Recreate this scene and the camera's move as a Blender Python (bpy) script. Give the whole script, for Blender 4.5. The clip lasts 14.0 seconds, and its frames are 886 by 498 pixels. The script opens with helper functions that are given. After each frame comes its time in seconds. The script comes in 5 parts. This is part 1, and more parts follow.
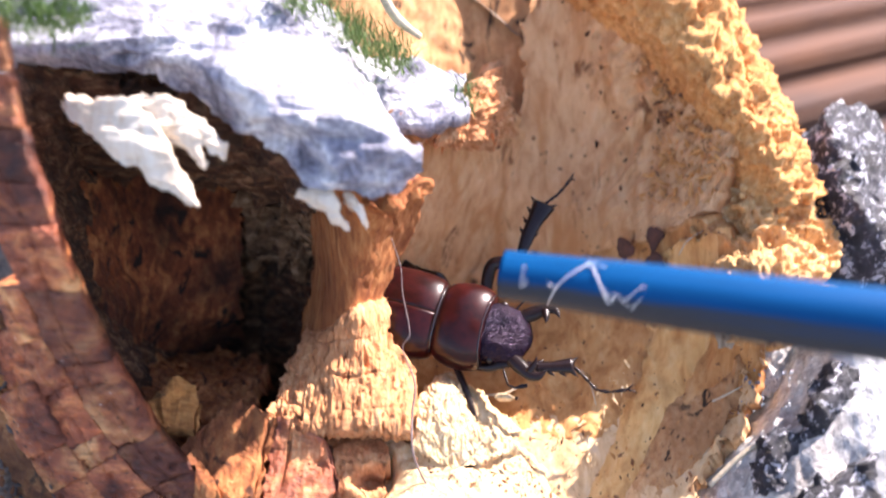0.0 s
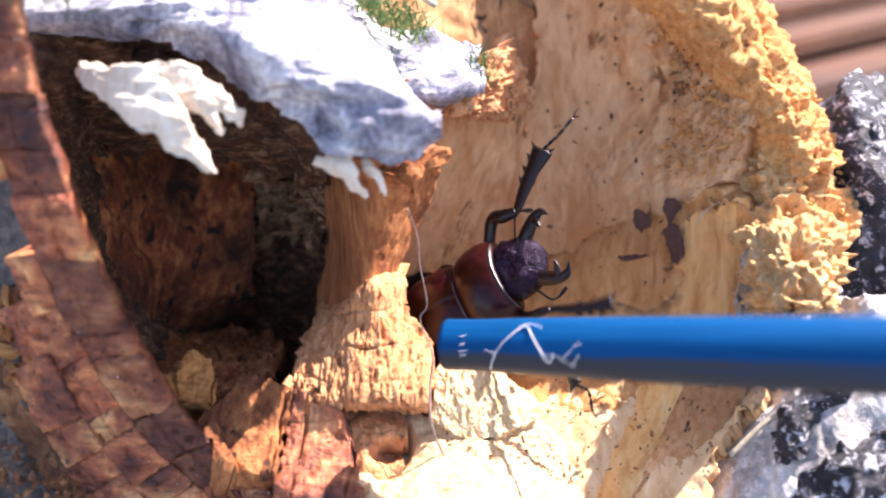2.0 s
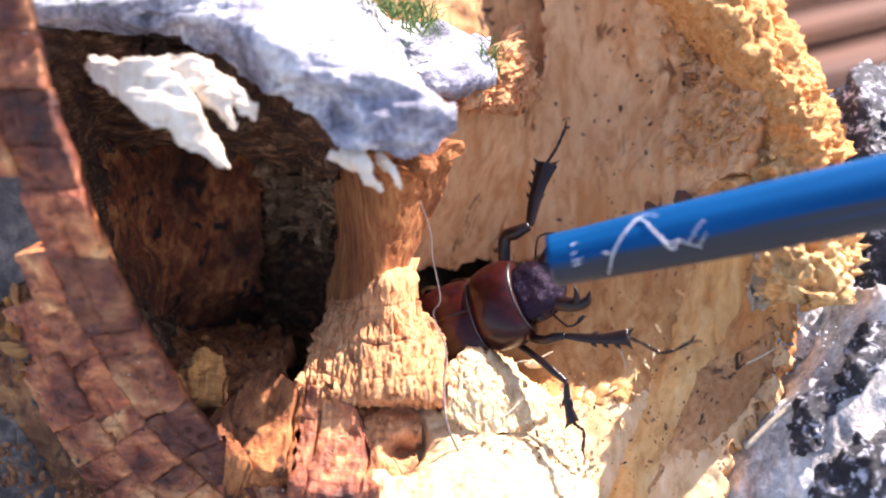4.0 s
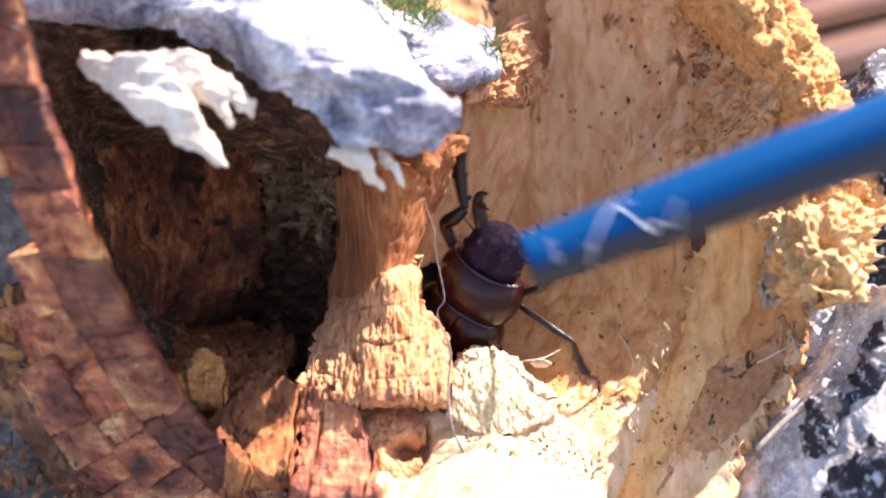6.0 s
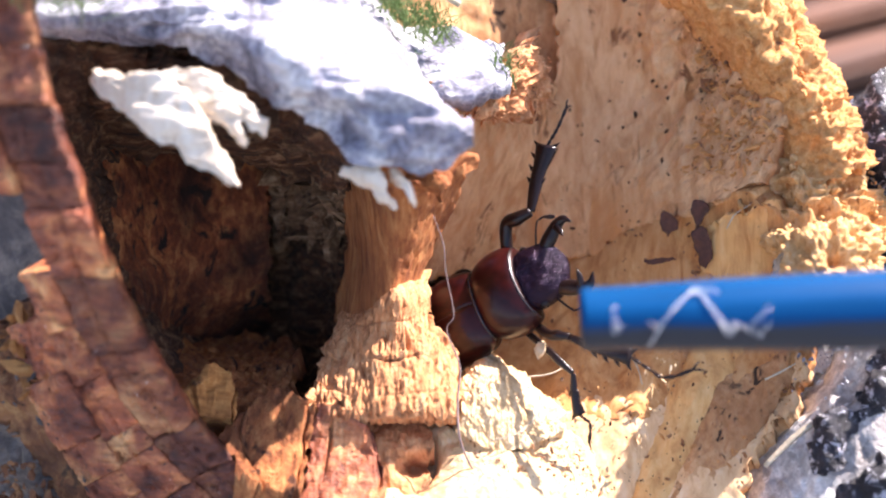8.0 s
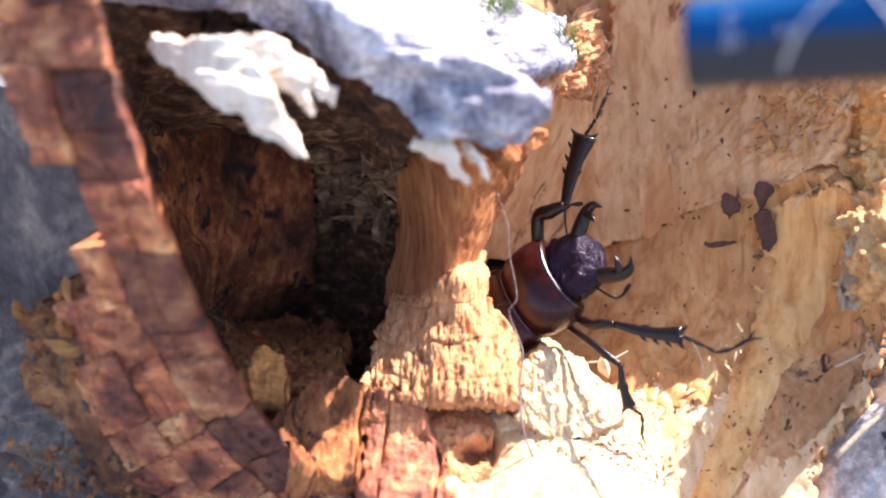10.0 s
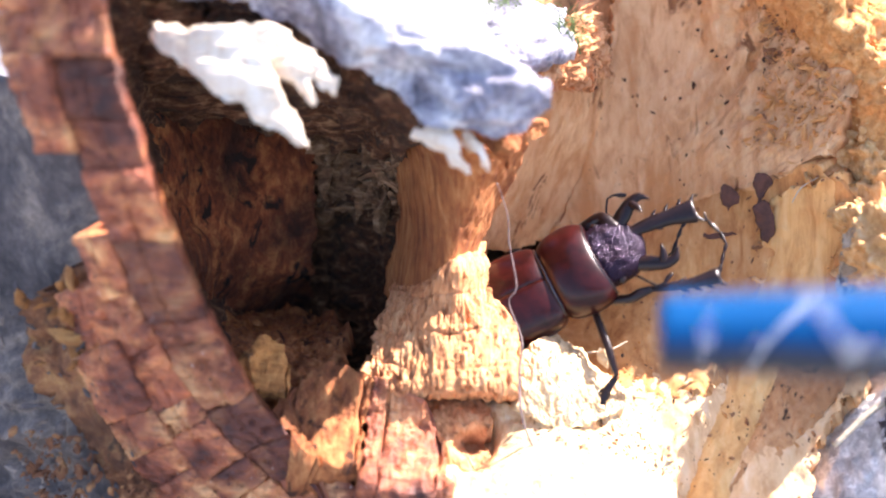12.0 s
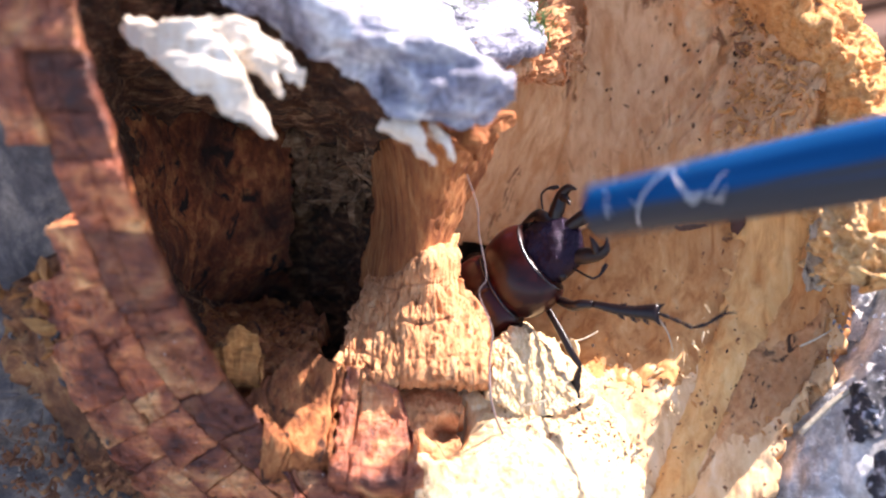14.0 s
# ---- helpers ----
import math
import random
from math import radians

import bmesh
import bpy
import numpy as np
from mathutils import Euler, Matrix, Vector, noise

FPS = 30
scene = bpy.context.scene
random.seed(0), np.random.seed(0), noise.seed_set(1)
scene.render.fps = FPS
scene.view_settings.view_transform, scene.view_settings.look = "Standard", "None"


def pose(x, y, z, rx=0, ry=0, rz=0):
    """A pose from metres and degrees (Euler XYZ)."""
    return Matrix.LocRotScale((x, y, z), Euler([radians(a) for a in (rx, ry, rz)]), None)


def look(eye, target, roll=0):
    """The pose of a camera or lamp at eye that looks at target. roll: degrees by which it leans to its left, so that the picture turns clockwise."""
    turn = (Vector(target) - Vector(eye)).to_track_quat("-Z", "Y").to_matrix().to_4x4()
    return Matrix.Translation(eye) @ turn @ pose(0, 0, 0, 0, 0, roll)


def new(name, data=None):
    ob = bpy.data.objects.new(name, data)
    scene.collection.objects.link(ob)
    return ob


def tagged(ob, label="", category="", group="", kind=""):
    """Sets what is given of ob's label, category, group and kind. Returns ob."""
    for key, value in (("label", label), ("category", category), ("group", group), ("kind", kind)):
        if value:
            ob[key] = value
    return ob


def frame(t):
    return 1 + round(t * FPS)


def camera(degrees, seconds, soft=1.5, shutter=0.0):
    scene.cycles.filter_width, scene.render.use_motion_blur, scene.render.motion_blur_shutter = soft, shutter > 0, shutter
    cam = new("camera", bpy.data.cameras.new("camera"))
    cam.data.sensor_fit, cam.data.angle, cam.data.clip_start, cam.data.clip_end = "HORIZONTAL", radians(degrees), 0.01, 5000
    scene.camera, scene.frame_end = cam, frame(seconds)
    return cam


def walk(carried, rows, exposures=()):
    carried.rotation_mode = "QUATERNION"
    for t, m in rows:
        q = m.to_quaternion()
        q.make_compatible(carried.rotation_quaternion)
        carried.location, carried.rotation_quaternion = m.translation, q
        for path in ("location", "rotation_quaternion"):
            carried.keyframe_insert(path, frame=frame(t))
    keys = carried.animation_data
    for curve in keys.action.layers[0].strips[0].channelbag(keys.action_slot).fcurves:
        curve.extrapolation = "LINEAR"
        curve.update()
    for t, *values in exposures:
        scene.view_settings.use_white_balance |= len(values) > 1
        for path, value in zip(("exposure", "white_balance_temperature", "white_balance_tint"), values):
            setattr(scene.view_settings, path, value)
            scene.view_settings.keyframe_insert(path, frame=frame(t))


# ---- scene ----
cam = camera(53.7, 14.0, 2.0, 0.9)
cam.data.dof.use_dof, cam.data.dof.focus_distance, cam.data.dof.aperture_fstop = True, 0.143, 10.5
METRES, EYE, TILT, LEAN, TURN = 0.08, 0.17, -28.0, 0.0, 0.0
ROWS = [
    (0.0, 0.0, 0.0, 0.0, 0.0, 0.0, -0.0),
    (0.5, 0.0241, 0.0586, -0.0444, 0.33, -0.26, 0.4),
    (1.0, 0.0059, 0.0488, -0.0467, 0.24, -0.49, 0.48),
    (1.5, 0.0025, 0.0058, -0.0681, 0.05, -0.32, 0.51),
    (2.0, -0.0355, 0.0159, -0.0463, -0.05, -0.4, 0.39),
    (2.5, -0.0658, -0.0035, -0.0563, -0.33, -0.22, 0.37),
    (3.0, -0.0616, 0.0049, -0.0702, -0.5, -0.22, 0.57),
    (5.5, -0.1102, 0.0686, -0.0087, -0.63, -1.68, 0.95),
    (6.0, -0.0798, 0.0704, -0.0244, -0.47, -1.68, 1.03),
    (6.5, -0.1129, 0.0721, -0.0041, -0.57, -1.82, 0.97),
    (7.0, -0.0961, 0.0937, 0.0143, -0.45, -1.91, 0.83),
    (7.5, -0.0954, 0.0974, 0.0075, -0.63, -2.12, 1.0),
    (8.0, -0.1049, 0.0699, 0.0092, -0.71, -1.74, 0.84),
    (8.5, -0.1299, 0.0638, -0.0008, -0.92, -1.74, 0.64),
    (9.0, -0.2214, 0.1121, -0.0004, -1.32, -1.94, 0.34),
    (11.5, -0.2382, 0.1455, -0.0172, -1.05, -2.46, 0.37),
    (12.0, -0.2355, 0.1298, -0.0255, -1.22, -2.54, 0.24),
    (12.5, -0.2387, 0.1438, -0.0192, -1.28, -2.82, 0.09),
    (13.0, -0.1511, 0.1233, -0.0345, -1.28, -2.8, 0.34),
    (13.5, -0.1777, 0.1441, -0.0161, -1.24, -3.11, 0.3),
    (14.0, -0.1846, 0.1057, -0.037, -1.32, -2.7, 0.3),
]
BASE = pose(0, 0, EYE, TILT, LEAN, TURN)
walk(cam, [(t, BASE @ pose(METRES * x, METRES * y, METRES * z, 90 + pitch, roll, yaw)) for t, x, y, z, yaw, pitch, roll in ROWS], [(0.0, 1.82, 6560, 24), (3.0, 1.80, 6560, 24), (7.5, 1.80, 6560, 24), (9.0, 1.86, 6560, 24), (11.5, 2.20, 6560, 24), (12.0, 2.28, 6560, 24), (12.5, 2.22, 6560, 24), (13.5, 1.84, 6560, 24), (14.0, 1.78, 6560, 24)])

# ---- daylight ----
SUN = BASE.to_3x3() @ Vector((0.575, -0.105, 0.81)).normalized()  # towards the sun
world = bpy.data.worlds.new("sky")
scene.world = world
world.use_nodes = True
sky = world.node_tree.nodes.new("ShaderNodeTexSky")
sky.sky_type, sky.sun_disc = "NISHITA", False
sky.sun_elevation, sky.sun_rotation = math.asin(SUN.z), math.atan2(SUN.x, SUN.y)
back = world.node_tree.nodes["Background"]
back.inputs["Strength"].default_value = 0.11
world.node_tree.links.new(sky.outputs[0], back.inputs["Color"])
sun = new("sun", bpy.data.lights.new("sun", "SUN"))
sun.data.energy, sun.data.angle, sun.data.color = 5.0, radians(0.5), (1.0, 0.95, 0.87)
sun.matrix_world = look(SUN * 3, (0, 0, 0))


# ---- materials ----
def nodes_of(name):
    m = bpy.data.materials.new(name)
    m.use_nodes = True
    t = m.node_tree
    return m, t, t.nodes["Principled BSDF"]


def noise_node(t, vec, scale, detail=6.0, rough=0.6, distort=0.0):
    n = t.nodes.new("ShaderNodeTexNoise")
    n.inputs["Scale"].default_value, n.inputs["Detail"].default_value = scale, detail
    n.inputs["Roughness"].default_value, n.inputs["Distortion"].default_value = rough, distort
    t.links.new(vec, n.inputs["Vector"])
    return n.outputs["Fac"]


def ramp(t, fac, stops):
    r = t.nodes.new("ShaderNodeValToRGB")
    while len(r.color_ramp.elements) < len(stops):
        r.color_ramp.elements.new(0.5)
    for e, (at, c) in zip(r.color_ramp.elements, stops):
        e.position, e.color = at, (*c, 1)
    t.links.new(fac, r.inputs[0])
    return r.outputs[0]


def mixed(t, fac, a, b, mode="MIX"):
    n = t.nodes.new("ShaderNodeMix")
    n.data_type, n.blend_type = "RGBA", mode
    for v, s in ((fac, n.inputs[0]), (a, n.inputs[6]), (b, n.inputs[7])):
        if isinstance(v, (int, float)):
            s.default_value = v
        elif isinstance(v, tuple):
            s.default_value = (*v, 1)
        else:
            t.links.new(v, s)
    return n.outputs[2]


def coords(t, stretch=(1, 1, 1), turn=(0, 0, 0), vary=False):
    c = t.nodes.new("ShaderNodeTexCoord")
    m = t.nodes.new("ShaderNodeMapping")
    m.inputs["Scale"].default_value = stretch
    m.inputs["Rotation"].default_value = [radians(a) for a in turn]
    t.links.new(c.outputs["Object"], m.inputs["Vector"])
    if vary:
        o = t.nodes.new("ShaderNodeObjectInfo")
        t.links.new(o.outputs["Random"], m.inputs["Location"])
    return m.outputs[0]


def bump(t, bsdf, height, strength, dist):
    b = t.nodes.new("ShaderNodeBump")
    b.inputs["Strength"].default_value, b.inputs["Distance"].default_value = strength, dist
    t.links.new(height, b.inputs["Height"])
    t.links.new(b.outputs[0], bsdf.inputs["Normal"])


def wood(name, dark, mid, pale, grain=(1, 1, 0.14), turn=(0, 0, 0), speck=(0.05, 0.025, 0.012), specks=0.63, rough=0.9, relief=0.7, scale=1.0, patch=0.55, streak=None):
    """Rotten wood: fibres along z, blotches, dark specks and pores."""
    m, t, b = nodes_of(name)
    v, f = coords(t), coords(t, grain, turn)
    fibre = noise_node(t, f, 900 * scale, 8, 0.65, 0.4)
    blot = noise_node(t, v, 110 * scale, 5, 0.6, 0.6)
    fine = noise_node(t, v, 2600 * scale, 4, 0.7)
    base = ramp(t, fibre, ((0.28, dark), (0.5, mid), (0.74, pale)))
    base = mixed(t, ramp(t, blot, ((0.35, (0, 0, 0)), (0.68, (1, 1, 1)))), base, mixed(t, patch, base, dark), "MIX")
    dots = ramp(t, noise_node(t, f, 420 * scale, 5, 0.6, 0.8), ((specks, (0, 0, 0)), (specks + 0.07, (1, 1, 1))))
    base = mixed(t, dots, base, speck)
    if streak:  # long torn streaks of darker rot
        long = noise_node(t, coords(t, (1, 1, 0.22), turn), 210, 6, 0.62, 0.5)
        base = mixed(t, ramp(t, long, ((0.50, (0, 0, 0)), (0.66, (0.85, 0.85, 0.85)))), base, streak)
    t.links.new(base, b.inputs["Base Color"])
    b.inputs["Roughness"].default_value = rough
    h = t.nodes.new("ShaderNodeMath")
    h.operation = "MULTIPLY_ADD"
    t.links.new(fine, h.inputs[0])
    h.inputs[1].default_value = 0.6
    t.links.new(fibre, h.inputs[2])
    bump(t, b, h.outputs[0], relief, 0.0009)
    return m


def bark(name, dark, mid, pale, scale=1.0, level=0.5, rough=0.85, flecks=0.0):
    m, t, b = nodes_of(name)
    v = coords(t)
    a = noise_node(t, v, 150 * scale, 8, 0.68, 0.7)
    c = noise_node(t, v, 1500 * scale, 5, 0.7)
    base = ramp(t, a, ((level - 0.16, dark), (level, mid), (level + 0.14, pale)))
    base = mixed(t, ramp(t, c, ((0.4, (0.55, 0.55, 0.55)), (0.62, (1, 1, 1)))), (0.02, 0.018, 0.02), base)
    if flecks:  # pale flecks: lichen, and painted sunlit glints on the charred bark
        base = mixed(t, ramp(t, noise_node(t, v, 620, 6, 0.7, 0.6), ((1 - flecks, (0, 0, 0)), (1.06 - flecks, (1, 1, 1)))), base, pale)
    t.links.new(base, b.inputs["Base Color"])
    b.inputs["Roughness"].default_value = rough
    h = t.nodes.new("ShaderNodeMath")
    h.operation = "MULTIPLY_ADD"
    t.links.new(c, h.inputs[0])
    h.inputs[1].default_value = 0.5
    t.links.new(a, h.inputs[2])
    bump(t, b, h.outputs[0], 0.9, 0.0014)
    return m


def plain(name, colour, rough=0.5, metal=0.0, vary=0.25, scale=600, relief=0.0, coat=0.0, spec=0.5, grain=(1, 1, 1)):
    m, t, b = nodes_of(name)
    n = noise_node(t, coords(t, grain), scale, 5, 0.65, 0.3)
    lo = tuple(c * (1 - vary) for c in colour)
    hi = tuple(min(1, c * (1 + vary)) for c in colour)
    t.links.new(ramp(t, n, ((0.3, lo), (0.7, hi))), b.inputs["Base Color"])
    b.inputs["Roughness"].default_value, b.inputs["Metallic"].default_value = rough, metal
    b.inputs["Coat Weight"].default_value, b.inputs["Specular IOR Level"].default_value = coat, spec
    if relief:
        bump(t, b, n, relief, 0.0004)
    return m


CHAMBER = wood("smooth_tan_wood", (0.50, 0.22, 0.08), (0.76, 0.43, 0.20), (0.85, 0.56, 0.30), (1, 1, 0.35), (0, 45, 0), specks=0.60, speck=(0.22, 0.085, 0.03), relief=0.6, scale=0.55, patch=0.5, streak=(0.56, 0.235, 0.075))
FLOOR = wood("amber_wood", (0.33, 0.112, 0.03), (0.62, 0.30, 0.10), (0.77, 0.48, 0.22), (1, 1, 0.2), (0, 28, 0), specks=0.71, relief=0.2, scale=0.5, patch=0.55)
PALE = wood("pale_wood", (0.58, 0.33, 0.14), (0.86, 0.64, 0.36), (0.92, 0.79, 0.56), (1, 1, 0.4), (0, 4, 0), specks=0.65, speck=(0.24, 0.10, 0.04), relief=0.7)
# Dark orange, with the shade under the bark roof painted in.
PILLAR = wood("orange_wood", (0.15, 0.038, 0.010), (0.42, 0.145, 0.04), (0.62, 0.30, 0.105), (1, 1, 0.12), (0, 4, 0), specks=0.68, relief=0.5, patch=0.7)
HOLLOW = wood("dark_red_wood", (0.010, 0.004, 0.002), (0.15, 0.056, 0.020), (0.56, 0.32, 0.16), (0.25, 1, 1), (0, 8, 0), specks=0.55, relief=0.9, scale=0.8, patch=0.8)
RED = wood("red_brown_wood", (0.018, 0.005, 0.002), (0.27, 0.066, 0.018), (0.66, 0.27, 0.085), (1, 1, 0.55), (0, 0, 0), specks=0.55, speck=(0.015, 0.006, 0.003), relief=0.8, scale=0.5, patch=0.95)


def rot_wood(name, tone=1.0):
    """Brown-rotted blocks: maroon, red-brown and tan patches, faint lines across, dark-painted pits and painted glints.
    """
    m, t, b = nodes_of(name)
    v = coords(t, vary=True)
    lines = noise_node(t, coords(t, (0.2, 1, 1), (0, 30, 0)), 700, 5, 0.65, 0.6)
    patch = noise_node(t, v, 120, 8, 0.62, 0.5)
    pits = noise_node(t, v, 700, 4, 0.6, 0.4)
    base = ramp(t, patch, ((0.32, (0.05, 0.014, 0.010)), (0.42, (0.18 * tone, 0.048 * tone, 0.023 * tone)), (0.50, (0.32 * tone, 0.094 * tone, 0.042 * tone)), (0.58, (0.50 * tone, 0.19 * tone, 0.075 * tone)), (0.68, (0.70 * tone, 0.38 * tone, 0.165 * tone))))
    base = mixed(t, 0.85, base, ramp(t, lines, ((0.3, (0.35, 0.3, 0.3)), (0.52, (1, 1, 1)), (0.72, (1.4, 1.35, 1.3)))), "MULTIPLY")
    # Pits are painted dark where they sink; pale dots paint white glints.
    base = mixed(t, ramp(t, pits, ((0.64, (0, 0, 0)), (0.69, (1, 1, 1)))), base, (0.03, 0.010, 0.009))
    base = mixed(t, ramp(t, noise_node(t, v, 1100, 2, 0.5), ((0.74, (0, 0, 0)), (0.77, (1, 1, 1)))), base, (0.80, 0.70, 0.60))
    o = t.nodes.new("ShaderNodeObjectInfo")
    base = mixed(t, 1.0, base, ramp(t, o.outputs["Random"], ((0.0, (0.35, 0.30, 0.31)), (0.5, (0.95, 0.95, 0.95)), (1.0, (1.45, 1.4, 1.25)))), "MULTIPLY")
    t.links.new(base, b.inputs["Base Color"])
    b.inputs["Roughness"].default_value = 0.5
    h = t.nodes.new("ShaderNodeMath")
    h.operation = "MULTIPLY_ADD"
    t.links.new(pits, h.inputs[0])
    h.inputs[1].default_value = -0.8
    t.links.new(lines, h.inputs[2])
    bump(t, b, h.outputs[0], 0.8, 0.0011)
    return m


# Two tones of one wood: rings painted as shaded, wedges as sunlit.
RING = rot_wood("brown_rot_wood", 0.95)
WEDGE = rot_wood("lit_rot_wood", 1.1)
CRUMB = wood("orange_crumb", (0.46, 0.17, 0.045), (0.77, 0.38, 0.12), (0.87, 0.53, 0.23), (1, 1, 1), specks=0.63, speck=(0.30, 0.11, 0.03), relief=0.7)
SPLINT = wood("white_wood", (0.60, 0.43, 0.27), (0.86, 0.77, 0.62), (0.92, 0.87, 0.76), (1, 1, 0.1), (0, 30, 0), specks=0.70, speck=(0.45, 0.27, 0.13), relief=0.5, patch=0.5)
BARK_PALE = bark("lichen_bark", (0.03, 0.03, 0.055), (0.40, 0.40, 0.48), (0.90, 0.90, 0.90), 0.7, 0.48)
# Flecks on this shaded bark imitate glints of sun.
BARK_DARK = bark("charred_bark", (0.010, 0.010, 0.016), (0.05, 0.05, 0.07), (0.62, 0.62, 0.68), 1.3, 0.60, 0.4, 0.46)
BARK_GREY = bark("grey_bark", (0.015, 0.012, 0.014), (0.46, 0.42, 0.39), (0.85, 0.84, 0.82), 0.36, 0.43, 0.75, 0.42)
OUTER = bark("outer_bark", (0.03, 0.022, 0.016), (0.14, 0.095, 0.065), (0.34, 0.26, 0.18), 0.5)
BARK_SIDE = bark("side_bark_cover", (0.03, 0.026, 0.025), (0.12, 0.10, 0.092), (0.30, 0.24, 0.19), 0.4, 0.50)
YELLOW = wood("yellow_chip_wood", (0.10, 0.035, 0.01), (0.48, 0.20, 0.05), (0.74, 0.40, 0.13), (0.12, 1, 1), (0, 30, 0), specks=0.60, relief=0.8, scale=0.6)
# Lighter copy of the pillar's wood; the foot's sunlight is in its colour.
LOWER = wood("lit_tone_wood", (0.40, 0.13, 0.045), (0.75, 0.35, 0.145), (0.87, 0.54, 0.28), (1, 1, 0.35), (0, 4, 0), specks=0.59, speck=(0.20, 0.07, 0.024), relief=0.8, scale=0.8, patch=0.5)
APRON = wood("pale_floor_wood", (0.50, 0.24, 0.09), (0.82, 0.55, 0.29), (0.90, 0.72, 0.48), (1, 1, 0.18), (0, 28, 0), specks=0.7, speck=(0.30, 0.14, 0.06), relief=0.2, scale=0.5, patch=0.6)
BROWNROT = wood("brown_crumb_wood", (0.12, 0.045, 0.02), (0.32, 0.14, 0.06), (0.55, 0.30, 0.14), (1, 1, 1), specks=0.7, relief=0.6)
BROWNBED = wood("brown_bed_wood", (0.30, 0.125, 0.045), (0.58, 0.30, 0.125), (0.74, 0.47, 0.24), (1, 1, 0.4), (0, 28, 0), specks=0.58, relief=0.35, scale=0.8, patch=0.7)
BAND = wood("amber_band_wood", (0.48, 0.20, 0.055), (0.75, 0.42, 0.15), (0.86, 0.58, 0.27), (1, 1, 0.12), (0, 24, 0), specks=0.74, speck=(0.34, 0.15, 0.05), relief=0.15, scale=0.5, patch=0.4)
OCHRE = wood("ochre_rot_wood", (0.09, 0.022, 0.007), (0.43, 0.145, 0.042), (0.70, 0.33, 0.115), (1, 1, 0.4), (0, 12, 0), specks=0.58, speck=(0.06, 0.018, 0.006), relief=0.8, scale=0.7, patch=0.8)
SHELF = wood("brown_shelf_wood", (0.05, 0.018, 0.008), (0.26, 0.105, 0.042), (0.58, 0.32, 0.12), (1, 1, 1), specks=0.6, relief=0.8, scale=0.35, patch=0.95)
FLAKE = wood("weathered_flake_wood", (0.22, 0.16, 0.10), (0.46, 0.38, 0.28), (0.66, 0.58, 0.46), (1, 1, 0.4), (0, 10, 0), specks=0.6, relief=0.7)
SLIVER = wood("dry_sliver_wood", (0.05, 0.022, 0.010), (0.30, 0.16, 0.075), (0.66, 0.46, 0.28), (0.2, 1, 1), (0, 20, 0), specks=0.6, relief=0.8)
RIMWOOD = wood("bright_rim_wood", (0.50, 0.22, 0.07), (0.82, 0.50, 0.20), (0.92, 0.72, 0.42), (1, 1, 0.6), (0, 20, 0), specks=0.62, speck=(0.28, 0.11, 0.035), relief=0.8, patch=0.4)


# ---- shaping helpers: log space in millimetres, x across the log's end, y into the log, z up its face ----
ORIGIN = Vector((0, 170, -95))


def chance(p, seed):
    return np.mod(np.sin(p[..., 0] * 127.1 + p[..., 1] * 311.7 + p[..., 2] * 74.7 + seed * 17.31) * 43758.5453, 1.0)


def value_noise(p, seed=0):
    i = np.floor(p)
    f = p - i
    f = f * f * (3 - 2 * f)
    total = 0
    for dx in (0, 1):
        for dy in (0, 1):
            for dz in (0, 1):
                w = (f[..., 0] if dx else 1 - f[..., 0]) * (f[..., 1] if dy else 1 - f[..., 1]) * (f[..., 2] if dz else 1 - f[..., 2])
                total = total + w * chance(i + np.array((dx, dy, dz)), seed)
    return total * 2 - 1


def fbm(p, size, octaves=4, seed=0, stretch=(1, 1, 1), gain=0.5):
    """Rough noise in -1..1; size in mm of its largest lumps, stretched along the axes."""
    q = p / (size * np.array(stretch))
    total, amp = 0, 1.0
    for k in range(octaves):
        total = total + amp * value_noise(q + 31.7 * k, seed + k)
        q, amp = q * 2.03, amp * gain
    return total


def spline(points, n):
    """n points on a smooth curve through the points (the first axis)."""
    p = np.asarray(points, float)
    if len(p) == 2:
        s = np.linspace(0, 1, n).reshape((-1,) + (1,) * (p.ndim - 1))
        return p[0] * (1 - s) + p[1] * s
    q = np.concatenate([[2 * p[0] - p[1]], p, [2 * p[-1] - p[-2]]])
    s = np.linspace(0, len(p) - 1 - 1e-9, n)
    k = s.astype(int)
    f = (s - k).reshape((-1,) + (1,) * (p.ndim - 1))
    a, b, c, d = q[k], q[k + 1], q[k + 2], q[k + 3]
    return 0.5 * (2 * b + (c - a) * f + (2 * a - 5 * b + 4 * c - d) * f ** 2 + (3 * b - a - 3 * c + d) * f ** 3)


def link_mesh(name, verts, faces, material, parent=None, label="", smooth=True, origin=ORIGIN):
    me = bpy.data.meshes.new(name)
    me.from_pydata([tuple(v) for v in (np.asarray(verts) - np.array(origin)) / 1000.0], [], [tuple(f) for f in faces])
    me.materials.append(material)
    if smooth:
        me.polygons.foreach_set("use_smooth", [True] * len(me.polygons))
    me.update()
    ob = new(name, me)
    if parent:
        ob.parent = parent
    if label:
        ob["label"] = label
    return ob


def grid_normals(g):
    n = np.cross(np.gradient(g, axis=1), np.gradient(g, axis=0))
    n /= np.linalg.norm(n, axis=2, keepdims=True) + 1e-9
    return n if n[..., 1].mean() < 0 else -n


